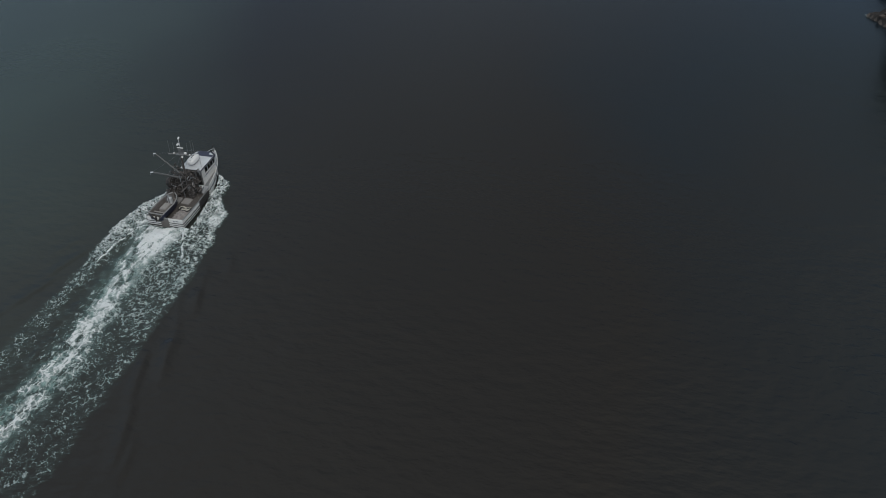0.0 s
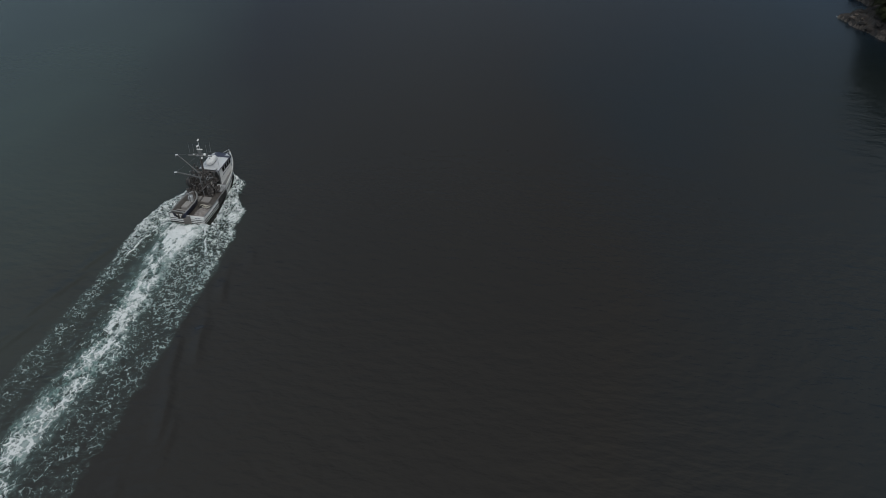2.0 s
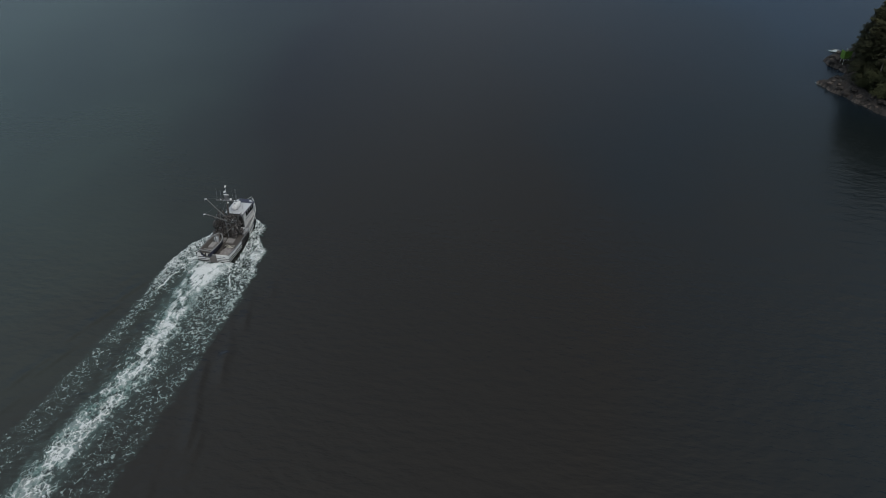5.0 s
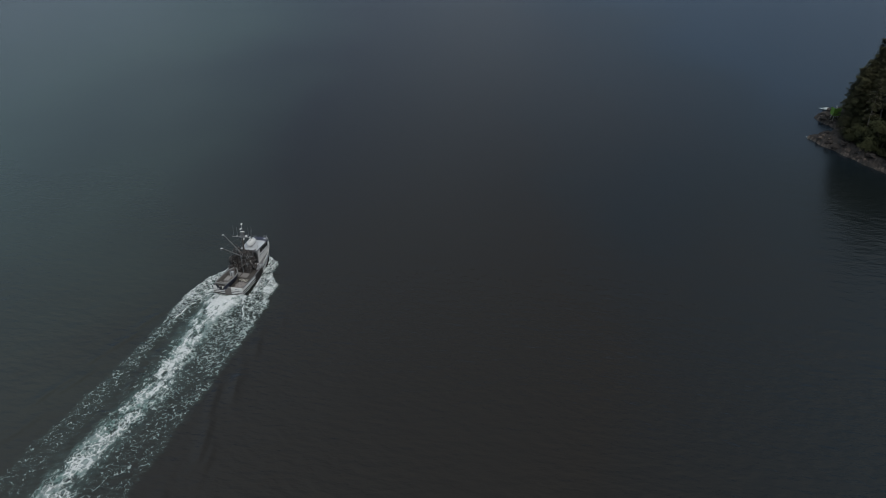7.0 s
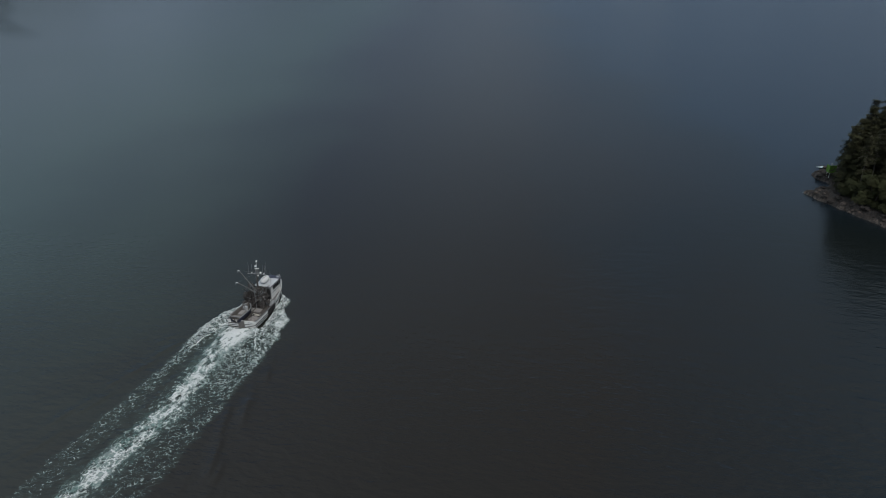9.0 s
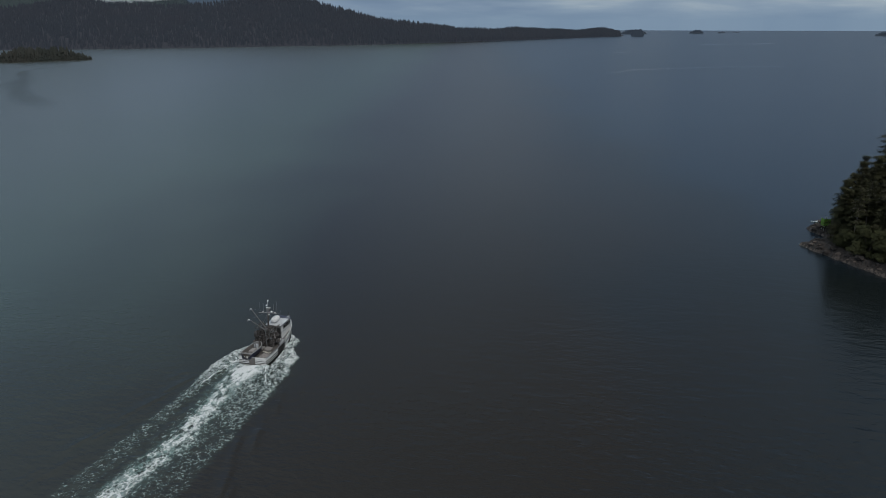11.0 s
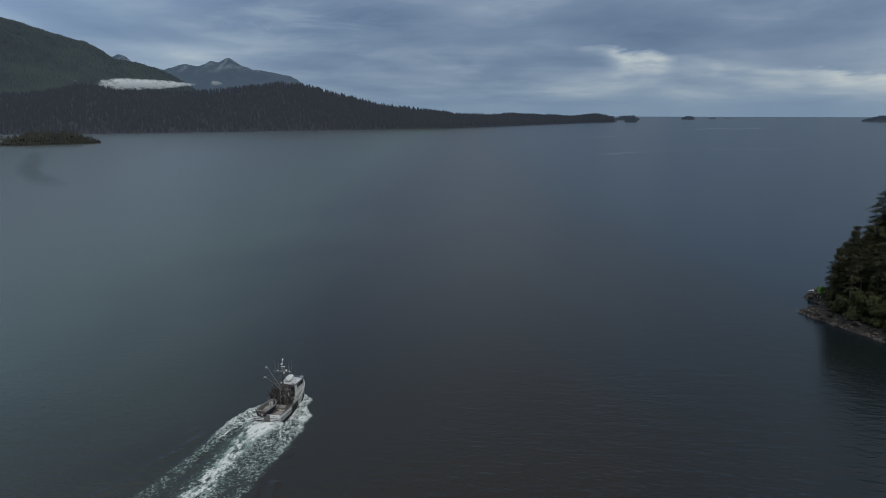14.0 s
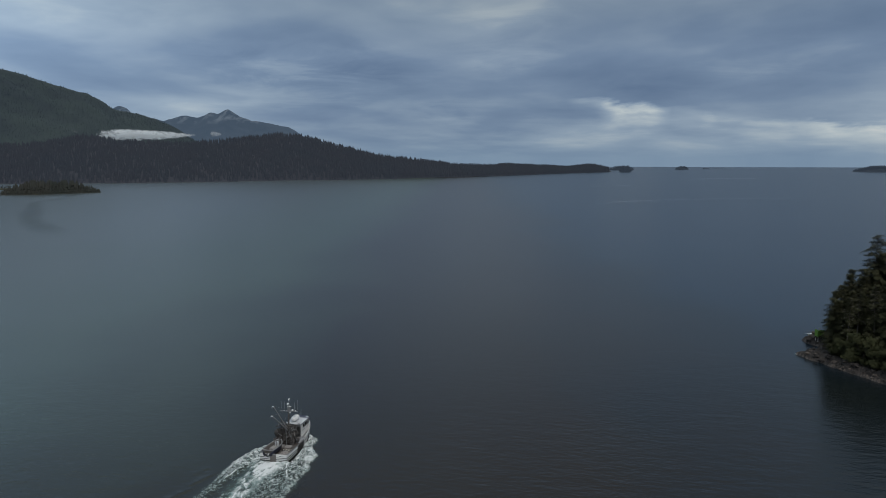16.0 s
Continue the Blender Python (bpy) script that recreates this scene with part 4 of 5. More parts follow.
def evened(v):
    """Each value's rank, so that a level cuts off a known share of the sheet."""
    flat = v.reshape(-1)
    out = np.empty(flat.size)
    out[np.argsort(flat, kind="stable")] = np.linspace(0, 1, flat.size)
    return out.reshape(v.shape)


def threads(x, y, size, seed, curl):
    """Curling filaments: the ridges of a twisted noise."""
    wx, wy = x + curl * (fbm(x / size, y / size, seed, 3) - 0.5), y + curl * (fbm(x / size, y / size, seed + 7, 3) - 0.5)
    return 1 - np.abs(2 * fbm(wx / size, wy / size, seed + 13, 3, 0.5) - 1)


def foam_sheet(name, gx, gy, z, cover, milk, label, category):
    """A sheet of foam where there is any, with its cover and milkiness at each point."""
    keep = np.maximum(cover, milk) > 0.015
    keep[1:] |= keep[:-1].copy()
    keep[:, 1:] |= keep[:, :-1].copy()
    n, m = gx.shape[1], gx.shape[0]
    i = (np.arange(m - 1)[:, None] * n + np.arange(n - 1)[None, :]).reshape(-1)
    f = np.stack([i, i + 1, i + n + 1, i + n], -1)[keep[:-1, :-1].reshape(-1)]
    used, inv = np.unique(f, return_inverse=True)
    verts = np.stack([gx, gy, z], -1).reshape(-1, 3)[used]
    ob = part(name, (verts.tolist(), inv.reshape(-1, 4).tolist()), FOAM, smooth=True)
    for key, value in (("cover", cover), ("milk", 0.88 * milk)):
        layer = ob.data.attributes.new(key, "FLOAT", "POINT")
        layer.data.foreach_set("value", value.reshape(-1)[used].astype(np.float32))
    return tagged(ob, label, category, kind="stuff")


def cells(x, y, seed):
    """How far a place lies from the border of its cell: nought on the border."""
    ix, iy = np.floor(x), np.floor(y)
    one, two = np.full(x.shape, 9.0), np.full(x.shape, 9.0)
    for dx in (-1, 0, 1):
        for dy in (-1, 0, 1):
            px, py = ix + dx + hash2(ix + dx, iy + dy, seed), iy + dy + hash2(ix + dx, iy + dy, seed + 17)
            d = np.hypot(px - x, py - y)
            two = np.minimum(two, np.maximum(one, d))
            one = np.minimum(one, d)
    return two - one


def make_wake():
    pitch = 0.06
    xs, ys = np.arange(-11.5, 12.5, pitch), np.arange(-76, 14.4, pitch)
    gx, gy = np.meshgrid(xs, ys)
    share, core, milk, crest = foam_density(gx, gy)
    behind = np.maximum(-gy, 0.0)
    fine = fbm(gx / 0.15, gy / 0.15, 171, 2)
    mottle = fbm(gx / 0.45, gy / 0.45, 121, 4, 0.6)
    # lace: thin walls round small dark holes, drawn out aslant
    wx, wy = gx + 0.42 * (fbm(gx / 0.7, gy / 0.7, 71, 3) - 0.5), gy + 0.42 * (fbm(gx / 0.7, gy / 0.7, 81, 3) - 0.5)
    ax, ay = wx * 0.90 + wy * 0.44, -wx * 0.44 + wy * 0.90
    small, large = cells(ax / 0.27, ay / 0.42, 91), cells(ax / 0.62, ay / 0.92, 101)
    coarse = step(6, 30, behind)
    net = evened(-np.minimum(small * (1 + 0.9 * coarse), large * (1.6 - 0.5 * coarse)) + 0.30 * (mottle - 0.5) + 0.16 * (fine - 0.5))
    patch = np.clip(1 + 1.5 * (fbm(gx / 1.9, gy / 2.8, 161, 3) - 0.5), 0.5, 1.5)
    cut = 1 - np.clip(1.05 * share * patch, 0, 0.93)
    lace = step(-0.12, 0.18, net - cut) * np.clip(0.34 + 0.44 * share + 1.1 * (mottle - 0.45) + 0.45 * (fine - 0.5), 0.08, 0.97) * step(0.005, 0.06, share) * (0.72 + 0.28 * np.exp(-behind / 11.0))
    # the race: billows near the transom, opening astern into a web of threads over milky water
    billow = fbm(gx / 0.7, gy / 1.5, 133, 5, 0.62)
    curl = fbm(gx / 1.1, gy / 1.1, 111, 3)
    tx, ty = gx + 1.3 * (curl - 0.5), gy + 1.5 * (fbm(gx / 1.0, gy / 1.3, 141, 3) - 0.5)
    web = evened(-np.minimum(cells((tx * 0.85 + ty * 0.53) / 0.85, (ty * 0.85 - tx * 0.53) / 2.1, 191), 1.25 * cells(tx / 0.55, ty / 0.85, 201)) + 0.30 * (mottle - 0.5))
    opened = step(3, 22, behind)
    froth = core ** 1.2 * (0.10 + 0.30 * np.exp(-behind / 3.0) + 1.05 * step(0.34, 0.65, billow + 0.16 * (fine - 0.5)) + 0.14 * np.exp(-behind / 16.0)) * (1 - 0.18 * opened)
    # strands that the race sheds into the slack water to port
    shed = 0.34 * np.exp(-((gx + 1.5) / 2.0) ** 2) * step(5, 13, behind) * np.exp(-behind / 70.0) * step(-76, -52, gy)
    reach = np.maximum(core, shed)
    thread = step(-0.16, 0.22, web - (1 - np.clip(0.58 * reach * patch, 0, 0.7))) * step(0.02, 0.25, reach) * (0.40 + 0.45 * opened) * (0.35 + 0.95 * billow)
    cover = np.clip(np.maximum.reduce([lace, froth + 0.55 * thread * (1 - opened) + thread * opened * 1.05, 1.7 * crest * (0.5 + 0.8 * fine)]), 0, 1)
    veil = 0.28 * np.clip(share, 0, 0.9) * np.clip(0.45 + 1.6 * (mottle - 0.42), 0.12, 1)
    milk = np.maximum(veil, milk * np.clip(2.6 * (fbm(gx / 1.0, gy / 1.6, 143, 5, 0.6) - 0.28), 0, 1))
    # the foam floats on the sea's own facets
    sx, sy = np.floor((gx + 22.0) / 0.28) * 0.28 - 22.0, np.floor((gy + 72.0) / 0.28) * 0.28 - 72.0
    u, v = (gx - sx) / 0.28, (gy - sy) / 0.28
    z = (sea_height(sx, sy) * (1 - u) + sea_height(sx + 0.28, sy) * u) * (1 - v) + (sea_height(sx, sy + 0.28) * (1 - u) + sea_height(sx + 0.28, sy + 0.28) * u) * v
    z = z + 0.035 + 0.10 * cover + (0.20 + 0.75 * np.exp(-behind / 8.0)) * np.clip(share, 0, 0.9) * np.clip(fbm(gx / 0.55, gy / 0.55, 231, 3) - 0.33, 0, 1)
    foam_sheet("wake_foam", gx, gy, z, cover, milk, "white foam lace and churned milky-green wake on dark sea", "wake")


make_wake()


# ---- the fishing boat: stern at y = 0, bow towards +y, waterline at z = 0 ----
WHITE = surface("white_boat_paint", (0.78, 0.78, 0.77), (0.60, 0.59, 0.56), 0.4, grain=3.0, stain=0.5, relief=0.05, amount=0.6)
GREY_WHITE = surface("grey_white_paint", (0.62, 0.64, 0.67), (0.48, 0.49, 0.50), 0.5, grain=3.0, stain=0.5, relief=0.05, amount=0.6)
BLACK = surface("black_rubber", (0.025, 0.025, 0.027), (0.05, 0.048, 0.045), 0.6, grain=6, stain=1.0, relief=0.2)
RUST = surface("stained_steel_plate", (0.105, 0.096, 0.090), (0.055, 0.049, 0.046), 0.6, metal=0.2, grain=5, stain=1.2, relief=0.3, amount=0.9)
DECK = surface("worn_brown_deck", (0.105, 0.094, 0.088), (0.065, 0.058, 0.055), 0.7, grain=5, stain=0.9, relief=0.2, amount=0.9)
GREY = surface("grey_metal", (0.30, 0.31, 0.32), (0.20, 0.20, 0.20), 0.45, metal=0.6, grain=5, stain=1.0, relief=0.1)
GEAR = surface("greasy_gear_steel", (0.122, 0.112, 0.107), (0.050, 0.046, 0.045), 0.55, metal=0.4, grain=6, stain=1.5, relief=0.4, amount=0.9)
NAVY = surface("navy_blue_paint", (0.032, 0.036, 0.070), (0.055, 0.06, 0.09), 0.45, grain=4, stain=0.8, relief=0.1)
BEIGE = surface("sun_faded_boards", (0.31, 0.295, 0.285), (0.20, 0.19, 0.185), 0.75, grain=5, stain=1.0, relief=0.2)
NET = surface("piled_seine_net", (0.34, 0.315, 0.30), (0.17, 0.155, 0.15), 0.95, grain=14, stain=2.5, relief=0.9, depth=0.04, amount=0.9)
ROPE_PALE = surface("pale_rope", (0.55, 0.52, 0.46), (0.38, 0.35, 0.30), 0.9, grain=20, relief=0.4)
BRIGHT = surface("glossy_white_plastic", (0.82, 0.82, 0.82), (0.72, 0.72, 0.70), 0.3, grain=4, relief=0.02)
BOOM = surface("pale_grey_boom_paint", (0.27, 0.27, 0.27), (0.14, 0.135, 0.13), 0.5, grain=5, stain=1.0, relief=0.1)
RAMP = surface("scuffed_ramp_plate", (0.185, 0.172, 0.163), (0.12, 0.108, 0.10), 0.6, metal=0.1, grain=5, stain=1.2, relief=0.3, amount=0.8)
BAR = surface("dark_lettering_paint", (0.09, 0.10, 0.13), (0.12, 0.13, 0.15), 0.5, grain=10, relief=0.0)


def glass_material():
    m = bpy.data.materials.new("dark_window_glass")
    m.use_nodes = True
    b = m.node_tree.nodes["Principled BSDF"]
    b.inputs["Base Color"].default_value = (0.012, 0.014, 0.017, 1)
    b.inputs["Roughness"].default_value = 0.06
    return m


GLASS = glass_material()


def block(x0, x1, y0, y1, z0, z1, bevel=0.03):
    bm = bmesh.new()
    bmesh.ops.create_cube(bm, size=1.0, matrix=Matrix.Translation(((x0 + x1) / 2, (y0 + y1) / 2, (z0 + z1) / 2)) @ Matrix.Diagonal((x1 - x0, y1 - y0, z1 - z0, 1)))
    if bevel:
        bmesh.ops.bevel(bm, geom=list(bm.edges), offset=bevel, segments=2, affect="EDGES")
    return bm


def rod(points, r, sides=8, taper=1.0):
    bm = bmesh.new()
    n = len(points)
    tube(bm, points, [r * (1 + (taper - 1) * i / (n - 1)) for i in range(n)], sides)
    return bm


def drum(a, b, r, sides=20, bevel=0.0):
    bm = rod([a, b], r, sides)
    if bevel:
        rims = [e for e in bm.edges if any(len(f.verts) > 4 for f in e.link_faces)]
        bmesh.ops.bevel(bm, geom=rims, offset=bevel, segments=3, affect="EDGES")
    return bm


def torus(centre, r, thick, turn=(0, 0, 0), seg=22, ring=7):
    bm = bmesh.new()
    m = pose(*centre, *turn)
    rows = []
    for i in range(seg):
        a = 2 * math.pi * i / seg
        rows.append([bm.verts.new(m @ Vector(((r + thick * math.cos(2 * math.pi * k / ring)) * math.cos(a), (r + thick * math.cos(2 * math.pi * k / ring)) * math.sin(a), thick * math.sin(2 * math.pi * k / ring)))) for k in range(ring)])
    for i in range(seg):
        for k in range(ring):
            bm.faces.new((rows[i][k], rows[(i + 1) % seg][k], rows[(i + 1) % seg][(k + 1) % ring], rows[i][(k + 1) % ring]))
    return bm


def heap(cx, cy, z, rx, ry, h, seed, rough=0.35, sub=4):
    """A slumped lumpy pile on a deck."""
    bm = bmesh.new()
    bmesh.ops.create_icosphere(bm, subdivisions=sub, radius=1.0)
    for v in bm.verts:
        q = v.co.copy()
        n = noise.fractal(q * 2.2 + Vector((seed * 5.3, 0, 0)), 0.6, 2.0, 4)
        k = 1 + rough * n
        v.co = Vector((cx + q.x * rx * k, cy + q.y * ry * k, z + max(q.z, 0.0) * h * (1 + 0.8 * rough * n)))
    return bm


STATIONS = [(0.0, 2.72, 2.60, 1.55), (2.0, 2.80, 2.68, 1.50), (5.0, 2.82, 2.70, 1.50), (7.8, 2.76, 2.55, 1.58), (8.4, 2.74, 2.48, 1.95), (10.0, 2.60, 2.22, 2.12),
            (11.5, 2.34, 1.82, 2.26), (13.0, 1.92, 1.28, 2.40), (14.3, 1.36, 0.78, 2.52), (15.4, 0.74, 0.33, 2.62), (16.1, 0.26, 0.06, 2.70), (16.4, 0.05, 0.02, 2.74)]
S_Y = [s[0] for s in STATIONS]


def half(y, k):
    return float(np.interp(y, S_Y, [s[k] for s in STATIONS]))


def side_x(y, z):
    """Half-breadth of the hull at y and height z."""
    b, w, top = half(y, 1), half(y, 2), half(y, 3)
    u = min(max(z / top, -1), 1)
    return w + (b - w) * u ** 0.8 if u > 0 else w * (1 + 0.25 * u)


def loft(levels, y0, y1, n=40, inset=0.0, sides=(-1, 1)):
    """Both sides of a hull shell between the given heights (fractions of the sheer, or metres when not above 1)."""
    bm = bmesh.new()
    ys = [y0 + (y1 - y0) * i / (n - 1) for i in range(n)]
    for side in sides:
        rows = []
        for y in ys:
            row = []
            for kind, v in levels:
                z = half(y, 3) * v if kind == "f" else v
                row.append(bm.verts.new((side * max(side_x(y, z) - inset, 0.005), y - (0.9 * max(0, (y - 13) / 3.4) * (1 - max(z, -1) / half(y, 3)) if y > 13 else 0), z)))
            rows.append(row)
        for a, b in zip(rows, rows[1:]):
            for k in range(len(levels) - 1):
                bm.faces.new((a[k], a[k + 1], b[k + 1], b[k]))
    return bm, ys


def make_boat():
    boat = thing("fishing_boat", "white purse seiner under way with dark working deck and rust-brown gear", "fishing boat")
    bm, ys = loft([("m", -1.1), ("m", -0.35), ("m", 0.0), ("m", 0.22)], 0, 16.4)
    part("hull_bottom", bm, BLACK, boat, "black boot-topping at the waterline", True)
    bm, ys = loft([("m", 0.22), ("f", 0.35), ("f", 0.6), ("f", 0.8), ("f", 1.0)], 0, 16.4)
    part("hull", bm, WHITE, boat, "white painted hull side with stains", True)
    for s in (-1, 1):
        bm, ys = loft([("f", 1.0), ("f", 0.8), ("m", 0.93)], 0.1, 8.3, 24, inset=0.12, sides=(s,))
        part("inner_bulwark", bm, GREY_WHITE, boat, "grey-white inner side of the bulwark")
    # transom plate, with its two strakes and the dark stern ramp
    bm = bmesh.new()
    plate = [(-2.60, -1.0), (2.60, -1.0), (2.62, 0.2), (2.72, 1.55), (-2.72, 1.55), (-2.62, 0.2)]
    a, b = [bm.verts.new((x, 0.0, z)) for x, z in plate], [bm.verts.new((x, 0.13, z)) for x, z in plate]
    bm.faces.new(a), bm.faces.new(list(reversed(b)))
    for k in range(6):
        bm.faces.new((a[k], b[k], b[(k + 1) % 6], a[(k + 1) % 6]))
    part("transom", bm, WHITE, boat, "white transom")
    for z, h in ((0.12, 0.20), (0.52, 0.09), (0.86, 0.09)):
        for x0, x1 in ((-2.70, -0.66), (0.56, 2.70)):
            part("transom_strake", block(x0, x1, -0.06, 0.0, z, z + h, 0.02), BLACK, boat, "black rubbing strake")
    part("stern_ramp", block(-0.64, 0.54, -0.09, 0.10, 0.02, 1.42, 0.03), RAMP, boat, "dull grey-brown steel stern ramp plate")
    part("stern_roller", drum((-0.64, 0.05, 1.46), (0.54, 0.05, 1.46), 0.10, 12), GREY, boat, "grey steel roller over the ramp")
    for k, w in enumerate((0.16, 0.11, 0.14, 0.12)):
        part("lettering_bar", block(1.25 + 0.22 * k, 1.25 + 0.22 * k + w, -0.012, 0.0, 1.17, 1.30, 0.0), BAR, boat, "dark painted bar in place of letters")
    # rubbing strakes and cap rails along both sides
    for s in (-1, 1):
        for z in (0.52, 0.92):
            line = [(s * (side_x(y, z) + 0.03), y, z) for y in np.linspace(0.0, 8.2, 12)]
            part("rubbing_strake", rod(line, 0.055, 6), BLACK, boat, "black rubbing strake")
        line = []
        for y in np.linspace(8.2, 16.2, 16):
            z = 0.62 * half(y, 3)
            line.append((s * (side_x(y, z) + 0.02), y - (0.9 * max(0, (y - 13) / 3.4) * (1 - 0.62) if y > 13 else 0), z))
        part("rubbing_strake", rod(line, 0.06, 6), BLACK, boat, "black rubbing strake along the bow")
        line = [(s * (half(y, 1) - 0.06), y, half(y, 3) + 0.03) for y in np.linspace(0.05, 8.0, 14)]
        part("cap_rail", rod(line, 0.085, 6), GREY, boat, "grey cap rail")
        line = [(s * max(half(y, 1) - 0.05, 0.02), y, half(y, 3) + 0.03) for y in np.linspace(8.4, 16.4, 22)]
        part("cap_rail", rod(line, 0.07, 6), WHITE, boat, "white cap rail of the bow")
        # bow rail of pipe on stanchions
        top = [(s * max(half(y, 1) - 0.16, 0.03), y - 0.1, half(y, 3) + 0.62) for y in np.linspace(12.6, 16.3, 12)]
        part("bow_rail", rod(top, 0.03, 6), GREY_WHITE, boat, "pale pipe rail round the bow")
        for y in (12.7, 13.6, 14.5, 15.4, 16.1):
            x = s * max(half(y, 1) - 0.16, 0.03)
            part("stanchion", rod([(x, y - 0.1, half(y, 3)), (x, y - 0.1, half(y, 3) + 0.62)], 0.025, 6), GREY_WHITE, boat, "pale rail stanchion")
        for y in (3.0, 10.6, 12.0):
            z = 1.12 if y < 8 else 1.62
            part("fairlead", torus((s * (side_x(y, z) + 0.005), y, z), 0.11, 0.03, (0, 90, 0), 12, 5), GREY, boat, "small steel fairlead")
    # dark worn panel where gear is hauled over the side
    bm = bmesh.new()
    grid = [[bm.verts.new((side_x(y, z) + 0.045, y, z)) for z in (0.05, 0.4, 0.8, 1.2, 1.56)] for y in np.linspace(4.7, 7.9, 9)]
    for p, q in zip(grid, grid[1:]):
        for k in range(4):
            bm.faces.new((p[k], p[k + 1], q[k + 1], q[k]))
    bmesh.ops.solidify(bm, geom=list(bm.faces), thickness=0.04)
    part("side_panel", bm, RUST, boat, "dark rust-stained hauling panel on the hull side")
    # decks
    bm = bmesh.new()
    port = [bm.verts.new((-half(y, 1) + 0.13, y, 0.95)) for y in np.linspace(0.12, 9.0, 14)]
    star = [bm.verts.new((half(y, 1) - 0.13, y, 0.95)) for y in np.linspace(0.12, 9.0, 14)]
    for k in range(13):
        bm.faces.new((port[k], star[k], star[k + 1], port[k + 1]))
    part("working_deck", bm, DECK, boat, "worn brown working deck")
    bm = bmesh.new()
    port = [bm.verts.new((-max(half(y, 1) - 0.10, 0.01), y, half(y, 3) - 0.32)) for y in np.linspace(8.4, 16.3, 16)]
    star = [bm.verts.new((max(half(y, 1) - 0.10, 0.01), y, half(y, 3) - 0.32)) for y in np.linspace(8.4, 16.3, 16)]
    for k in range(15):
        bm.faces.new((port[k], star[k], star[k + 1], port[k + 1]))
    part("foredeck", bm, GREY, boat, "grey foredeck")
    part("deck_break", block(-2.62, 2.62, 8.36, 8.44, 0.9, 1.7, 0.02), GREY_WHITE, boat, "grey bulkhead at the break of the deck")
    for x0, x1 in ((-2.3, -0.2), (0.05, 1.35)):
        part("fish_hatch", block(x0, x1, 4.4, 5.7, 0.95, 1.18, 0.04), BEIGE, boat, "faded beige fish-hold hatch cover")
    # wheelhouse
    house = bmesh.new()
    low = [(-1.15, 8.62), (1.85, 8.62), (1.85, 12.9), (1.1, 13.7), (-0.7, 13.7), (-1.15, 12.9)]
    high = [(-1.12, 8.62), (1.82, 8.62), (1.82, 12.5), (1.05, 13.05), (-0.65, 13.05), (-1.12, 12.5)]
    a, b = [house.verts.new((x, y, 0.95)) for x, y in low], [house.verts.new((x, y, 4.36)) for x, y in high]
    house.faces.new(b)
    house.faces.new(list(reversed(a)))
    for k in range(6):
        house.faces.new((a[k], a[(k + 1) % 6], b[(k + 1) % 6], b[k]))
    bmesh.ops.bevel(house, geom=list(house.edges), offset=0.05, segments=2, affect="EDGES")
    cabin = part("wheelhouse", house, WHITE, boat, "white wheelhouse with dark windows")
    roof = bmesh.new()
    rim = [(-1.28, 8.3), (1.98, 8.3), (1.98, 12.55), (1.15, 13.25), (-0.75, 13.25), (-1.28, 12.55)]
    a, b = [roof.verts.new((x, y, 4.36)) for x, y in rim], [roof.verts.new((x * 0.985, y, 4.48)) for x, y in rim]
    roof.faces.new(b)
    roof.faces.new(list(reversed(a)))
    for k in range(6):
        roof.faces.new((a[k], a[(k + 1) % 6], b[(k + 1) % 6], b[k]))
    bmesh.ops.bevel(roof, geom=list(roof.edges), offset=0.04, segments=2, affect="EDGES")
    part("roof", roof, GREY_WHITE, boat, "pale blue-grey wheelhouse roof")
    # blue visor over the front windows, blue fascia aft along the sides
    vis = bmesh.new()
    inner = [(-1.27, 11.9, 4.46), (-1.27, 12.56, 4.46), (-0.75, 13.26, 4.46), (1.15, 13.26, 4.46), (1.97, 12.56, 4.46), (1.97, 11.9, 4.46)]
    outer = [(-1.42, 11.9, 4.30), (-1.44, 12.75, 4.30), (-0.85, 13.62, 4.30), (1.25, 13.62, 4.30), (2.14, 12.75, 4.30), (2.12, 11.9, 4.30)]
    a, b = [vis.verts.new(p) for p in inner], [vis.verts.new(p) for p in outer]
    for k in range(5):
        vis.faces.new((a[k], a[k + 1], b[k + 1], b[k]))
    bmesh.ops.solidify(vis, geom=list(vis.faces), thickness=0.05)
    part("visor", vis, NAVY, boat, "navy blue visor over the front windows")
    part("roof_front_band", block(-0.72, 1.12, 12.56, 13.2, 4.484, 4.50, 0.0), NAVY, boat, "navy blue band across the roof's front")
    part("roof_front_band", block(-1.23, 1.93, 12.0, 12.556, 4.484, 4.50, 0.0), NAVY, boat, "navy blue band across the roof's front")
    for s, edge in ((-1, -1.15), (1, 1.85)):    # the house stands to starboard, with a side deck to port
        part("fascia", block(edge + s * 0.145 - 0.015, edge + s * 0.145 + 0.015, 8.32, 12.5, 4.34, 4.47, 0.0), NAVY, boat, "navy blue roof edge")
        for y in (9.9, 10.75, 11.55, 12.25):
            w = 0.30 if y < 12 else 0.2
            part("window", block(edge - s * 0.005 - 0.02, edge - s * 0.005 + 0.02, y - w, y + w, 3.35, 4.05, 0.0), GLASS, cabin, "dark wheelhouse window")
            part("window_frame", block(edge - s * 0.008 - 0.014, edge - s * 0.008 + 0.014, y - w - 0.06, y + w + 0.06, 3.29, 4.11, 0.0), GREY, cabin, "grey window frame")
        for k in range(5):
            part("lettering_bar", block(edge + s * 0.006 - 0.008, edge + s * 0.006 + 0.008, 9.5 + 0.2 * k, 9.63 + 0.2 * k, 2.86, 3.02, 0.0), BAR, cabin, "dark painted bar in place of letters")
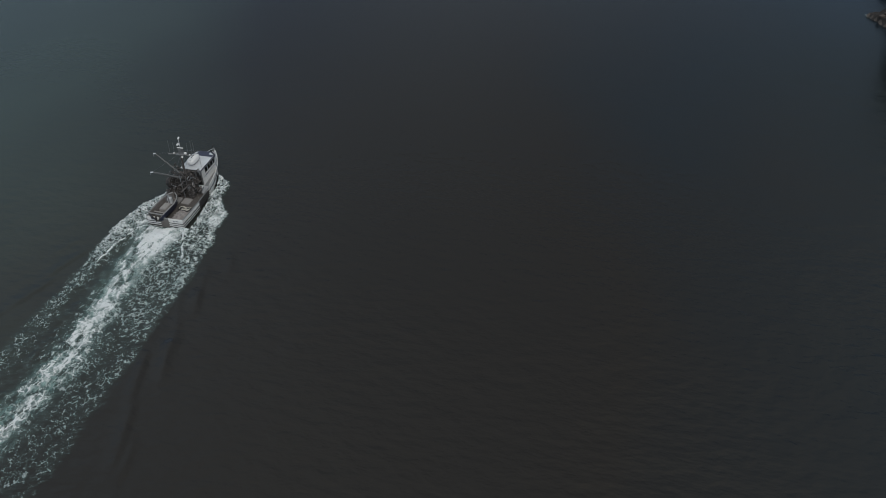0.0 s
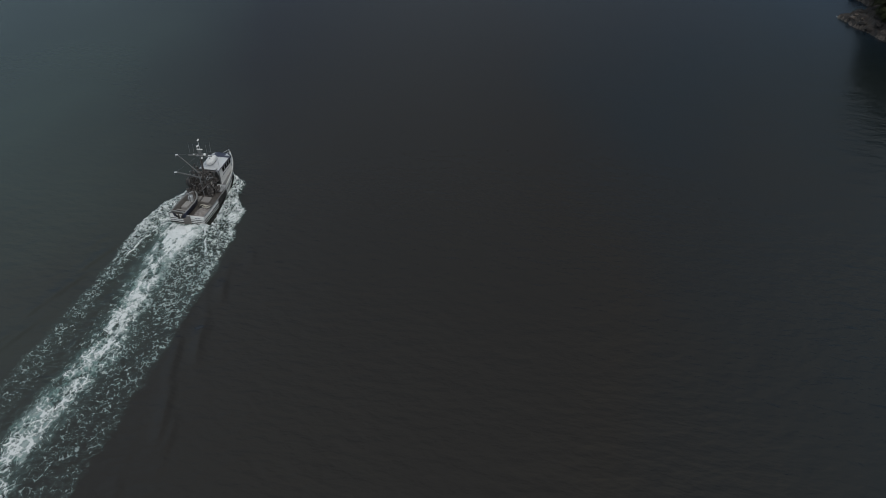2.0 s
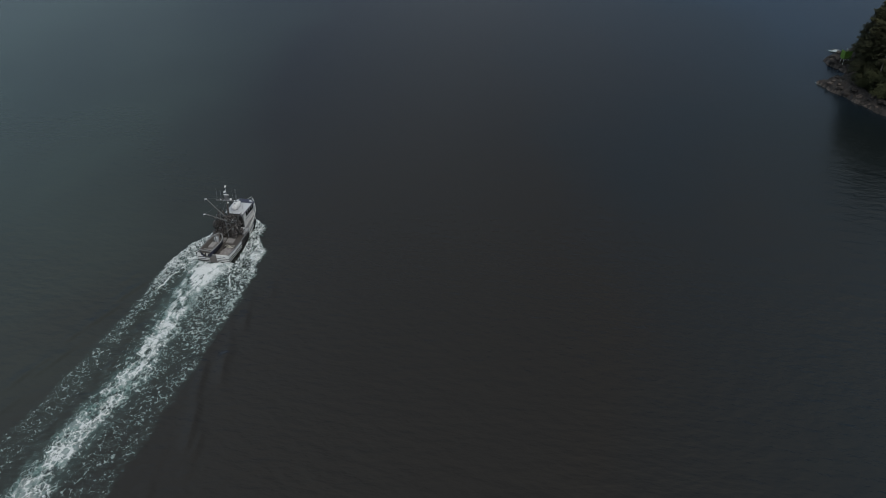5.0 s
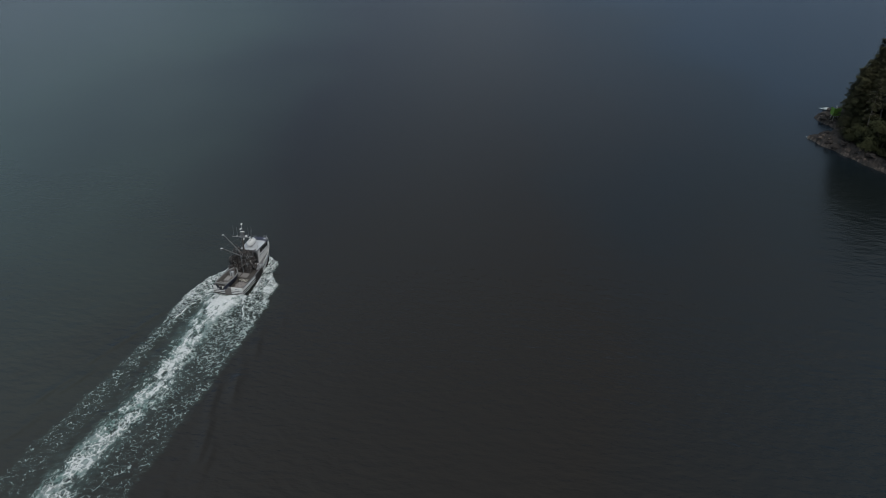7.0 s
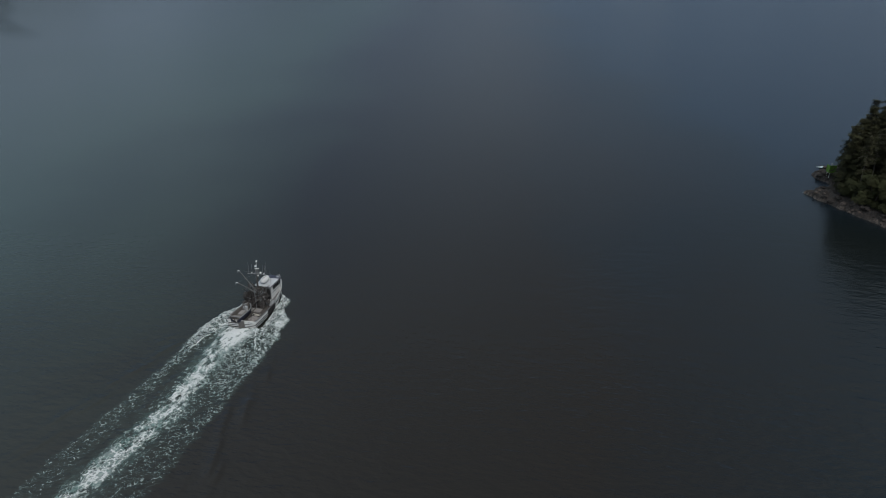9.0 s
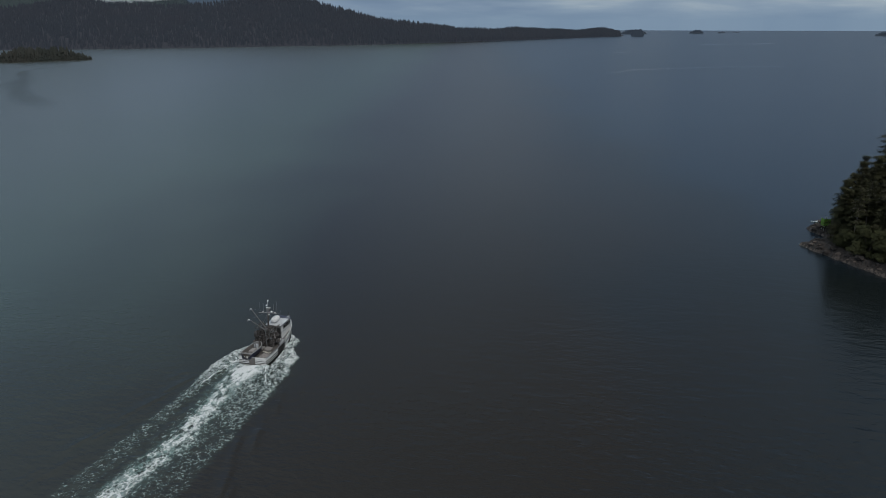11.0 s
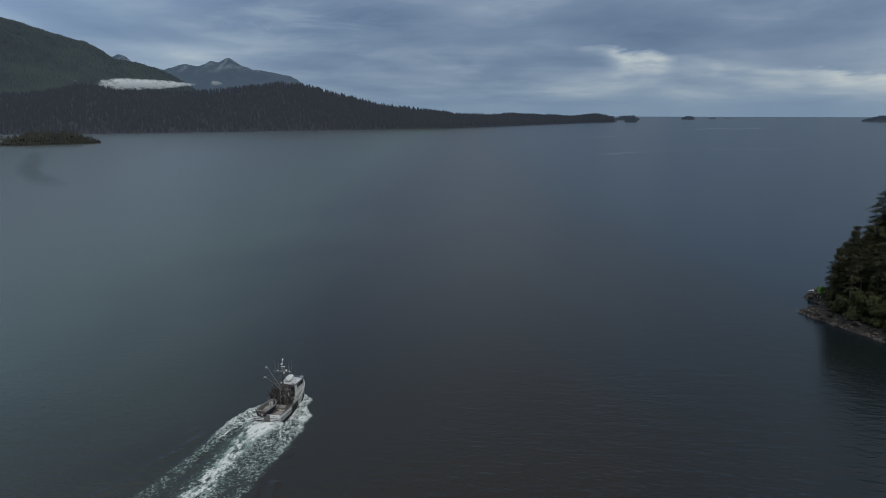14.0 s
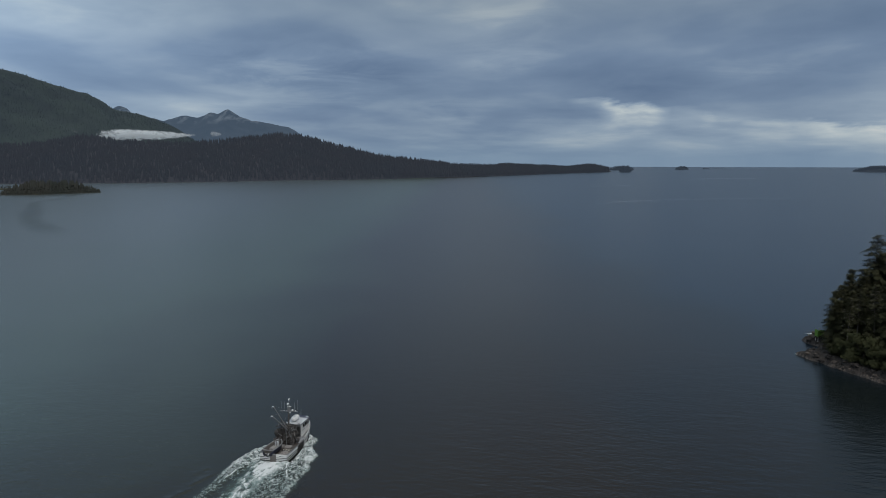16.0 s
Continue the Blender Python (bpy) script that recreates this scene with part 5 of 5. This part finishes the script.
        part("grab_rail", rod([(edge + s * 0.08, 8.9, 2.95), (edge + s * 0.08, 12.4, 3.1)], 0.022, 6), GREY, cabin, "steel grab rail")
    for x0, x1 in ((-0.55, -0.05), (0.0, 0.45), (0.5, 0.95)):
        bm = block(x0, x1, -0.02, 0.02, -0.36, 0.36, 0.0)
        bm.transform(pose(0, 13.24, 3.75, -11, 0, 0))
        part("window", bm, GLASS, cabin, "dark wheelhouse window")
    # aft wall: door, windows, a grey panel that darkens the wall for the overhang's shade
    part("aft_bulkhead", block(-1.10, 1.80, 8.596, 8.615, 1.3, 4.3, 0.0), GREY, cabin, "grey aft wall panel, roof overhang shade put into its colour")
    part("aft_panel", block(-0.2, 0.85, 8.585, 8.60, 1.4, 2.8, 0.0), GREY, cabin, "grey locker door in the aft wall")
    part("door", block(0.98, 1.62, 8.575, 8.63, 1.75, 3.85, 0.02), BLACK, cabin, "black wheelhouse door standing in shade")
    part("window", block(-0.1, 0.65, 8.59, 8.63, 2.95, 3.75, 0.0), GLASS, cabin, "dark wheelhouse window")
    part("window", block(-0.95, -0.3, 8.59, 8.63, 2.95, 3.75, 0.0), GLASS, cabin, "dark wheelhouse window")
    part("exhaust_stack", rod([(-1.5, 8.25, 1.6), (-1.5, 8.25, 4.6), (-1.5, 8.0, 4.9)], 0.14, 10), RUST, boat, "rusty exhaust stack")
    part("jackstaff", rod([(0, 15.9, 2.6), (0, 16.0, 4.1)], 0.045, 6), BLACK, boat, "dark jackstaff on the bow")
    part("anchor_winch", drum((-0.45, 14.6, 2.55), (0.45, 14.6, 2.55), 0.24, 14), GEAR, boat, "dark anchor winch on the foredeck")
    # mast with crossarm, radar, lamps and whips
    mast = part("mast", rod([(-0.4, 7.75, 0.9), (-0.38, 7.85, 4.5), (-0.35, 7.95, 7.5)], 0.22, 10, 0.65), RUST, boat, "stout dull brown mast")
    part("mast_ladder", rod([(-0.4, 7.48, 1.2), (-0.35, 7.72, 7.1)], 0.03, 5), GREY, mast)
    part("crossarm", rod([(-2.05, 7.6, 7.15), (-0.3, 7.8, 7.2), (1.7, 7.6, 7.25)], 0.075, 6), BOOM, mast, "grey steel crossarm")
    part("platform", block(-0.85, 0.25, 7.55, 8.45, 7.12, 7.20, 0.02), GREY, mast, "small grey mast platform")
    part("radar_box", block(-0.58, -0.02, 7.75, 8.25, 7.2, 8.0, 0.06), GREY, mast, "grey radar pedestal")
    part("radar_scanner", block(-0.75, 0.2, 7.95, 8.13, 8.02, 8.14, 0.04), BRIGHT, mast, "white radar scanner bar")
    for x, y, z, r in ((0.55, 7.75, 7.45, 0.20), (-1.2, 7.7, 7.32, 0.11), (1.25, 7.65, 7.38, 0.11)):
        bm = bmesh.new()
        bmesh.ops.create_uvsphere(bm, u_segments=12, v_segments=8, radius=r, matrix=pose(x, y, z))
        part("dome_aerial", bm, BRIGHT, mast, "white dome aerial", True)
    part("lamp_pole", rod([(-0.3, 8.1, 7.5), (-0.5, 8.45, 9.1)], 0.035, 6), GREY_WHITE, mast, "thin lamp pole")
    part("mast_lamp", drum((-0.62, 8.50, 9.15), (-0.48, 8.75, 9.42), 0.12, 10), BRIGHT, mast, "white masthead floodlight")
    part("mast_lamp", drum((-0.72, 8.15, 8.40), (-0.50, 8.2, 8.62), 0.15, 10), BRIGHT, mast, "white masthead floodlight")
    part("mast_lamp", drum((0.25, 7.3, 7.2), (0.25, 7.2, 6.98), 0.13, 10), BRIGHT, mast, "white masthead floodlight")
    for x, y, z0, z1 in ((-1.75, 7.62, 7.5, 9.2), (1.7, 7.62, 7.6, 9.5), (1.0, 7.7, 7.55, 9.0), (-1.1, 7.7, 7.5, 8.9), (1.75, 9.0, 4.45, 7.2), (-1.0, 12.3, 4.45, 6.6)):
        part("whip_aerial", rod([(x, y, z0), (x - 0.12, y + 0.3, z1)], 0.028, 5, 0.5), GREY, mast, "thin grey whip aerial")
    # booms
    for foot, tip, r in (((-0.45, 7.62, 3.5), (-1.83, 4.37, 9.15), 0.11), ((-0.3, 7.55, 3.2), (-0.3, 0.65, 8.65), 0.13)):
        boom = part("boom", rod([foot, tip], 1.15 * r, 8, 0.6), BOOM, boat, "pale grey steel cargo boom")
        t = Vector(tip)
        part("boom_block", drum(t + Vector((-0.24, -0.08, -0.05)), t + Vector((0.10, 0.04, -0.02)), 0.10, 10, 0.02), GREY_WHITE, boom, "pale block at the boom's tip")
        part("boom_hook", rod([t + Vector((-0.22, -0.06, -0.05)), t + Vector((-0.32, -0.10, -0.22)), t + Vector((-0.24, -0.08, -0.42))], 0.035, 5), GREY, boom, "grey hook hanging from the boom's tip")
        part("boom_wire", rod([t, (-0.1, 8.0, 7.4)], 0.010, 4), GREY, boom)
    for p, q in (((-0.1, 8.05, 7.7), (0, 16.0, 2.9)), ((-0.1, 8.0, 7.5), (-2.5, 5.2, 1.55)), ((-0.1, 8.0, 7.5), (2.5, 5.4, 1.55)), ((-0.1, 8.0, 7.3), (-2.2, 9.6, 2.1)), ((-0.1, 8.0, 7.3), (2.2, 9.6, 2.1))):
        part("stay", rod([p, q], 0.010, 4), GREY, boat)
    # hauling gear round the mast
    part("gallows", rod([(-2.3, 6.9, 0.95), (-2.2, 6.9, 3.3), (1.0, 7.0, 3.4), (1.1, 7.0, 0.95)], 0.11, 8), GEAR, boat, "brown steel gallows frame")
    part("gallows", rod([(-2.3, 5.9, 0.95), (-2.25, 6.0, 2.6), (-2.2, 6.9, 3.2)], 0.09, 8), GEAR, boat, "brown steel gallows leg")
    block_wheel = part("power_block", drum((-2.35, 6.4, 3.2), (-1.65, 6.3, 3.25), 0.74, 22, 0.08), GEAR, boat, "dark hydraulic power block wheel")
    part("sheave", torus((-2.0, 6.35, 3.22), 0.74, 0.11, (0, 90, 0), 22, 6), BLACK, block_wheel, "black rubber sheave rim")
    winch = part("deck_winch", block(-0.9, 0.9, 6.3, 7.1, 0.95, 1.35, 0.05), GEAR, boat, "greasy brown deck winch")
    for x in (-0.6, 0.6):
        part("winch_drum", drum((x - 0.3, 6.7, 1.65), (x + 0.3, 6.7, 1.65), 0.36, 18), GEAR, winch, "winch drum wound with wire")
        for d in (-0.32, 0.32):
            part("winch_flange", drum((x + d - 0.03, 6.7, 1.65), (x + d + 0.03, 6.7, 1.65), 0.48, 18), RUST, winch)
    part("hydraulic_crane", rod([(1.55, 7.4, 0.95), (1.6, 7.4, 2.8), (1.0, 6.0, 3.3), (0.2, 5.2, 2.6)], 0.12, 8), GEAR, boat, "folded brown hydraulic crane")
    part("pipe_rack", rod([(-2.45, 7.7, 0.95), (-2.4, 7.7, 3.0), (-1.0, 7.8, 3.3)], 0.07, 6), GREY, boat, "bent grey pipe rack")
    rng = random.Random(77)
    for k in range(16):
        x, y, z = rng.uniform(-2.5, 1.5), rng.uniform(5.9, 7.9), rng.uniform(1.5, 4.3)
        part("hose", torus((x, y, z), rng.uniform(0.2, 0.42), rng.uniform(0.04, 0.07), (rng.uniform(40, 130), rng.uniform(-40, 40), rng.uniform(0, 180)), 16, 5), rng.choice((GEAR, NET, RUST, RUST, GREY)), boat, "looped hydraulic hose hung on the gear")
    for k in range(18):
        x, y = rng.uniform(-2.4, 1.6), rng.uniform(5.9, 8.1)
        part("gear_bracket", rod([(x, y, 1.0), (x + rng.uniform(-0.3, 0.3), y, rng.uniform(2.4, 4.9))], rng.uniform(0.04, 0.09), 6), rng.choice((GEAR, RUST, GEAR, GREY)), boat, "upright gear bracket")
    for k in range(130):
        c = Vector((rng.gauss(-0.5, 1.1), rng.gauss(7.0, 0.75), rng.uniform(1.2, 4.8)))
        d = Vector((rng.gauss(0, 1), rng.gauss(0, 1), rng.gauss(0.2, 0.8))).normalized() * rng.uniform(0.15, 0.5)
        kinked = c + Vector((rng.gauss(0, 0.12), rng.gauss(0, 0.12), rng.gauss(0, 0.12)))
        part("fitting", rod([c - d, kinked, c + d], rng.uniform(0.03, 0.10), 6), rng.choice((GEAR, GEAR, RUST, GEAR, GREY, BLACK)), boat, "hauling gear fitting")
    for x, y, z, s in ((-1.9, 6.6, 2.5, 0.55), (-1.1, 6.9, 2.9, 0.5), (0.3, 7.1, 2.6, 0.5), (1.0, 7.3, 2.2, 0.45), (-0.5, 6.3, 2.2, 0.4), (-2.15, 5.8, 1.8, 0.5), (0.9, 6.5, 1.75, 0.5), (1.65, 7.2, 1.8, 0.42), (-1.2, 5.8, 1.6, 0.42), (-2.2, 7.2, 1.9, 0.5), (-1.7, 7.3, 3.3, 0.5), (-0.7, 7.5, 3.7, 0.55), (0.5, 7.8, 3.4, 0.5), (1.1, 7.9, 2.9, 0.42), (-0.1, 7.9, 4.1, 0.38)):
        bm = bmesh.new()
        bmesh.ops.create_icosphere(bm, subdivisions=3, radius=1.0)
        for v in bm.verts:
            v.co = Vector((x, y, z)) + v.co * s * (1 + 0.7 * noise.fractal(v.co * 2.4 + Vector((x * 9, y, z)), 0.6, 2.0, 4))
        part("hung_gear", bm, GEAR, boat, "dark bundle of gear hung on the gallows")
    part("locker", block(1.25, 2.1, 7.5, 8.3, 0.95, 1.9, 0.05), GREY_WHITE, boat, "grey-white deck locker")
    part("locker", block(-2.4, -1.5, 7.6, 8.3, 0.95, 2.2, 0.05), RUST, boat, "stained deck locker")
    return boat


make_boat()


def make_life_raft():
    raft = thing("life_raft", "white life raft canister strapped in a cradle on the wheelhouse roof", "life raft", pose(0.05, 10.05, 4.47))
    bm = bmesh.new()
    bmesh.ops.create_uvsphere(bm, u_segments=24, v_segments=14, radius=1.0)
    for v in bm.verts:    # a blunt, barrel-shaped shell
        k = Vector((abs(v.co.x) ** 0.8 * math.copysign(1, v.co.x), abs(v.co.y) ** 0.6 * math.copysign(1, v.co.y), abs(v.co.z) ** 0.8 * math.copysign(1, v.co.z)))
        v.co = Vector((k.x * 0.62, k.y * 1.25, 0.58 + k.z * 0.48))
    part("canister", bm, BRIGHT, raft, "", True)
    part("seam", torus((0, 0, 0.58), 0.605, 0.02, (0, 0, 0), 24, 5), GREY, raft, "grey seam between the shells")
    for y in (-0.5, 0.5):
        part("strap", torus((0, y, 0.58), 0.54, 0.03, (90, 0, 0), 20, 5), GREY_WHITE, raft, "pale strap")
        part("cradle", block(-0.42, 0.42, y - 0.06, y + 0.06, 0.0, 0.16, 0.02), GREY, raft, "grey cradle")
    for y in (-0.28, 0.3):
        part("release_unit", block(-0.09, 0.09, y - 0.1, y + 0.1, 1.02, 1.12, 0.02), BLACK, raft, "black release unit on top")


make_life_raft()


def make_skiff():
    skiff = thing("seine_skiff", "navy blue seine skiff with grey interior lashed on the stern deck", "skiff", pose(-0.95, 2.3, 0.95, 0, 0, -3))
    prof = [(-2.45, 1.08), (-1.2, 1.15), (0.4, 1.15), (1.4, 0.98), (2.1, 0.62), (2.5, 0.16)]
    def shell(inset, z_low, z_high, flare):
        bm = bmesh.new()
        for s in (-1, 1):
            rows = []
            for y, w in prof:
                lift = 0.30 * max(0, (y - 0.5) / 2.0) ** 2
                rows.append([bm.verts.new((0.0, y * 0.97, z_low + 0.6 * lift)), bm.verts.new((s * max((w - inset) * flare, 0.02), y * 0.98, z_low + 0.28 + lift)), bm.verts.new((s * max(w - inset, 0.03), y, z_high + lift))])
            for a, b in zip(rows, rows[1:]):
                for k in range(2):
                    bm.faces.new((a[k], a[k + 1], b[k + 1], b[k]))
            bm.faces.new(rows[0])
        return bm
    part("hull", shell(0.0, 0.02, 1.30, 0.86), NAVY, skiff, "navy blue plated hull", True)
    part("lining", shell(0.10, 0.14, 1.28, 0.86), RAMP, skiff, "dull grey-brown inside of the skiff")
    for s in (-1, 1):
        part("gunwale", rod([(s * w, y, 1.32 + 0.30 * max(0, (y - 0.5) / 2.0) ** 2) for y, w in prof], 0.105, 6), BOOM, skiff, "pale grey pipe gunwale")
    part("stern_rail", rod([(-1.08, -2.45, 1.32), (1.08, -2.45, 1.32)], 0.10, 6), BOOM, skiff, "grey pipe gunwale")
    part("floor", block(-0.85, 0.85, -2.3, 1.3, 0.50, 0.56, 0.0), RUST, skiff, "brown floor plates")
    part("engine_box", block(-0.5, 0.5, -0.9, 0.7, 0.56, 1.05, 0.06), BEIGE, skiff, "beige engine box")
    part("console", block(-0.35, 0.3, 1.05, 1.5, 0.56, 1.6, 0.06), GREY_WHITE, skiff, "grey-white steering console")
    part("tow_post", rod([(0.05, 0.9, 0.56), (0.05, 0.9, 2.1)], 0.07, 8), GREY, skiff, "grey tow post")
    part("tow_arch", rod([(-0.6, 1.2, 0.7), (-0.5, 1.25, 1.9), (0.45, 1.25, 1.9), (0.55, 1.2, 0.7)], 0.05, 6), GREY, skiff, "grey pipe arch")
    part("rudder", block(-0.05, 0.05, -2.75, -2.45, 0.1, 0.95, 0.02), RUST, skiff, "brown rudder")
    part("propeller_cage", rod([(-0.55, -2.5, 0.9), (-0.55, -2.85, 0.4), (0.55, -2.85, 0.4), (0.55, -2.5, 0.9)], 0.05, 6), GEAR, skiff, "dark propeller cage")
    part("thwart", block(-0.95, 0.95, -1.55, -1.3, 0.85, 0.92, 0.02), BEIGE, skiff, "faded thwart")


make_skiff()

net = part("seine_net", heap(1.55, 1.35, 0.95, 1.0, 1.2, 0.62, 3), NET)
tagged(net, "faded pinkish-brown seine net piled on the aft deck", "fishing net")
corks = part("net_folds", heap(1.75, 2.4, 0.95, 0.8, 0.7, 0.40, 5, 0.4), NET)
tagged(corks, "loose folds of seine net beside the skiff", "fishing net")
for k in range(7):
    coil = part("rope_coil", torus((0.85 + 0.20 * k, 3.15 + 0.16 * (k % 2) - 0.06 * k, 1.06 + 0.05 * k), 0.46 + 0.03 * (k % 3), 0.062, (0, 20, 30 * k), 24, 6), ROPE_PALE if k % 2 else BLACK)
    tagged(coil, "looped black and white purse line lying on the deck", "rope", "purse line coils on the deck")
for x, y, s in ((-2.1, 5.4, 0.5), (0.9, 6.2, 0.4), (-1.2, 7.4, 0.75), (0.2, 7.6, 0.6), (-1.9, 6.9, 0.9)):
    bundle = part("gear_bundle", heap(x, y, 0.95, s, s * 0.9, s * 1.3, int(x * 7) + 9, 0.5, 3), GEAR)
    tagged(bundle, "dark heap of stowed fishing gear by the mast", "fishing gear")

# ---- a day mark on the point ----
GREEN = surface("green_panel_paint", (0.15, 0.31, 0.04), (0.18, 0.34, 0.06), 0.6, grain=5, stain=1.5, relief=0.1)


def make_beacon(x, y, z):
    mark = thing("channel_marker", "bright green square day mark on a white frame above the rocks", "channel marker", pose(x, y, z, 0, 0, 15))
    for sx in (-0.7, 0.7):
        for sy in (-0.7, 0.7):
            part("leg", rod([(sx, sy, -0.8), (sx * 0.75, sy * 0.75, 2.2)], 0.07, 6), BRIGHT, mark, "white frame leg")
    part("platform", block(-0.9, 0.9, -0.9, 0.9, 2.15, 2.27, 0.02), BRIGHT, mark, "white platform")
    part("panel", block(-1.0, 1.0, -0.95, -0.89, 1.0, 3.1, 0.02), GREEN, mark, "green square panel")
    part("panel", block(-0.95, -0.89, -0.88, 0.9, 1.0, 3.1, 0.02), GREEN, mark, "green square panel")
    part("lantern", drum((0, 0, 2.27), (0, 0, 3.5), 0.16, 12), BRIGHT, mark, "small white lantern")


make_beacon(123.0, 118.0, ground_z(123.0, 118.0))

# ---- a wave-washed rock off the point ----
sk = new("skerry", BOULDERS[2])
sk.matrix_world = pose(124.5, 132.5, 0.0, 0, 0, 30) @ Matrix.Diagonal((1.5, 0.7, 1.0, 1))
tagged(sk, "low dark rock off the point with white water breaking round it", "rock")
gx, gy = np.meshgrid(np.arange(120.4, 129.0, 0.09), np.arange(127.4, 136.0, 0.09))
ring = np.exp(-(((gx - 124.6) / 1.6) ** 2 + ((gy - 131.9) / 1.2) ** 2))
foam_sheet("surf", gx, gy, 0.05 + 0.5 * ring, np.maximum(step(-0.1, 0.15, evened(threads(gx, gy, 0.9, 301, 1.2)) - 1 + 0.8 * ring) * step(0.05, 0.2, ring), step(0.4, 0.75, ring)), 0.3 * ring, "white water breaking on the low rock", "surf")
gx, gy = np.meshgrid(np.arange(111.6, 117.0, 0.09), np.arange(99.0, 107.0, 0.09))
ring = np.exp(-((coast_distance(gx, gy) + 0.2) / 0.5) ** 2) * np.exp(-((gy - 103.6) / 1.4) ** 2)
foam_sheet("surf", gx, gy, 0.08 + 0.0 * ring, step(-0.1, 0.15, evened(threads(gx, gy, 0.9, 311, 1.2)) - 1 + 0.8 * ring) * step(0.05, 0.2, ring), 0.3 * ring, "white water lapping the rock point", "surf")
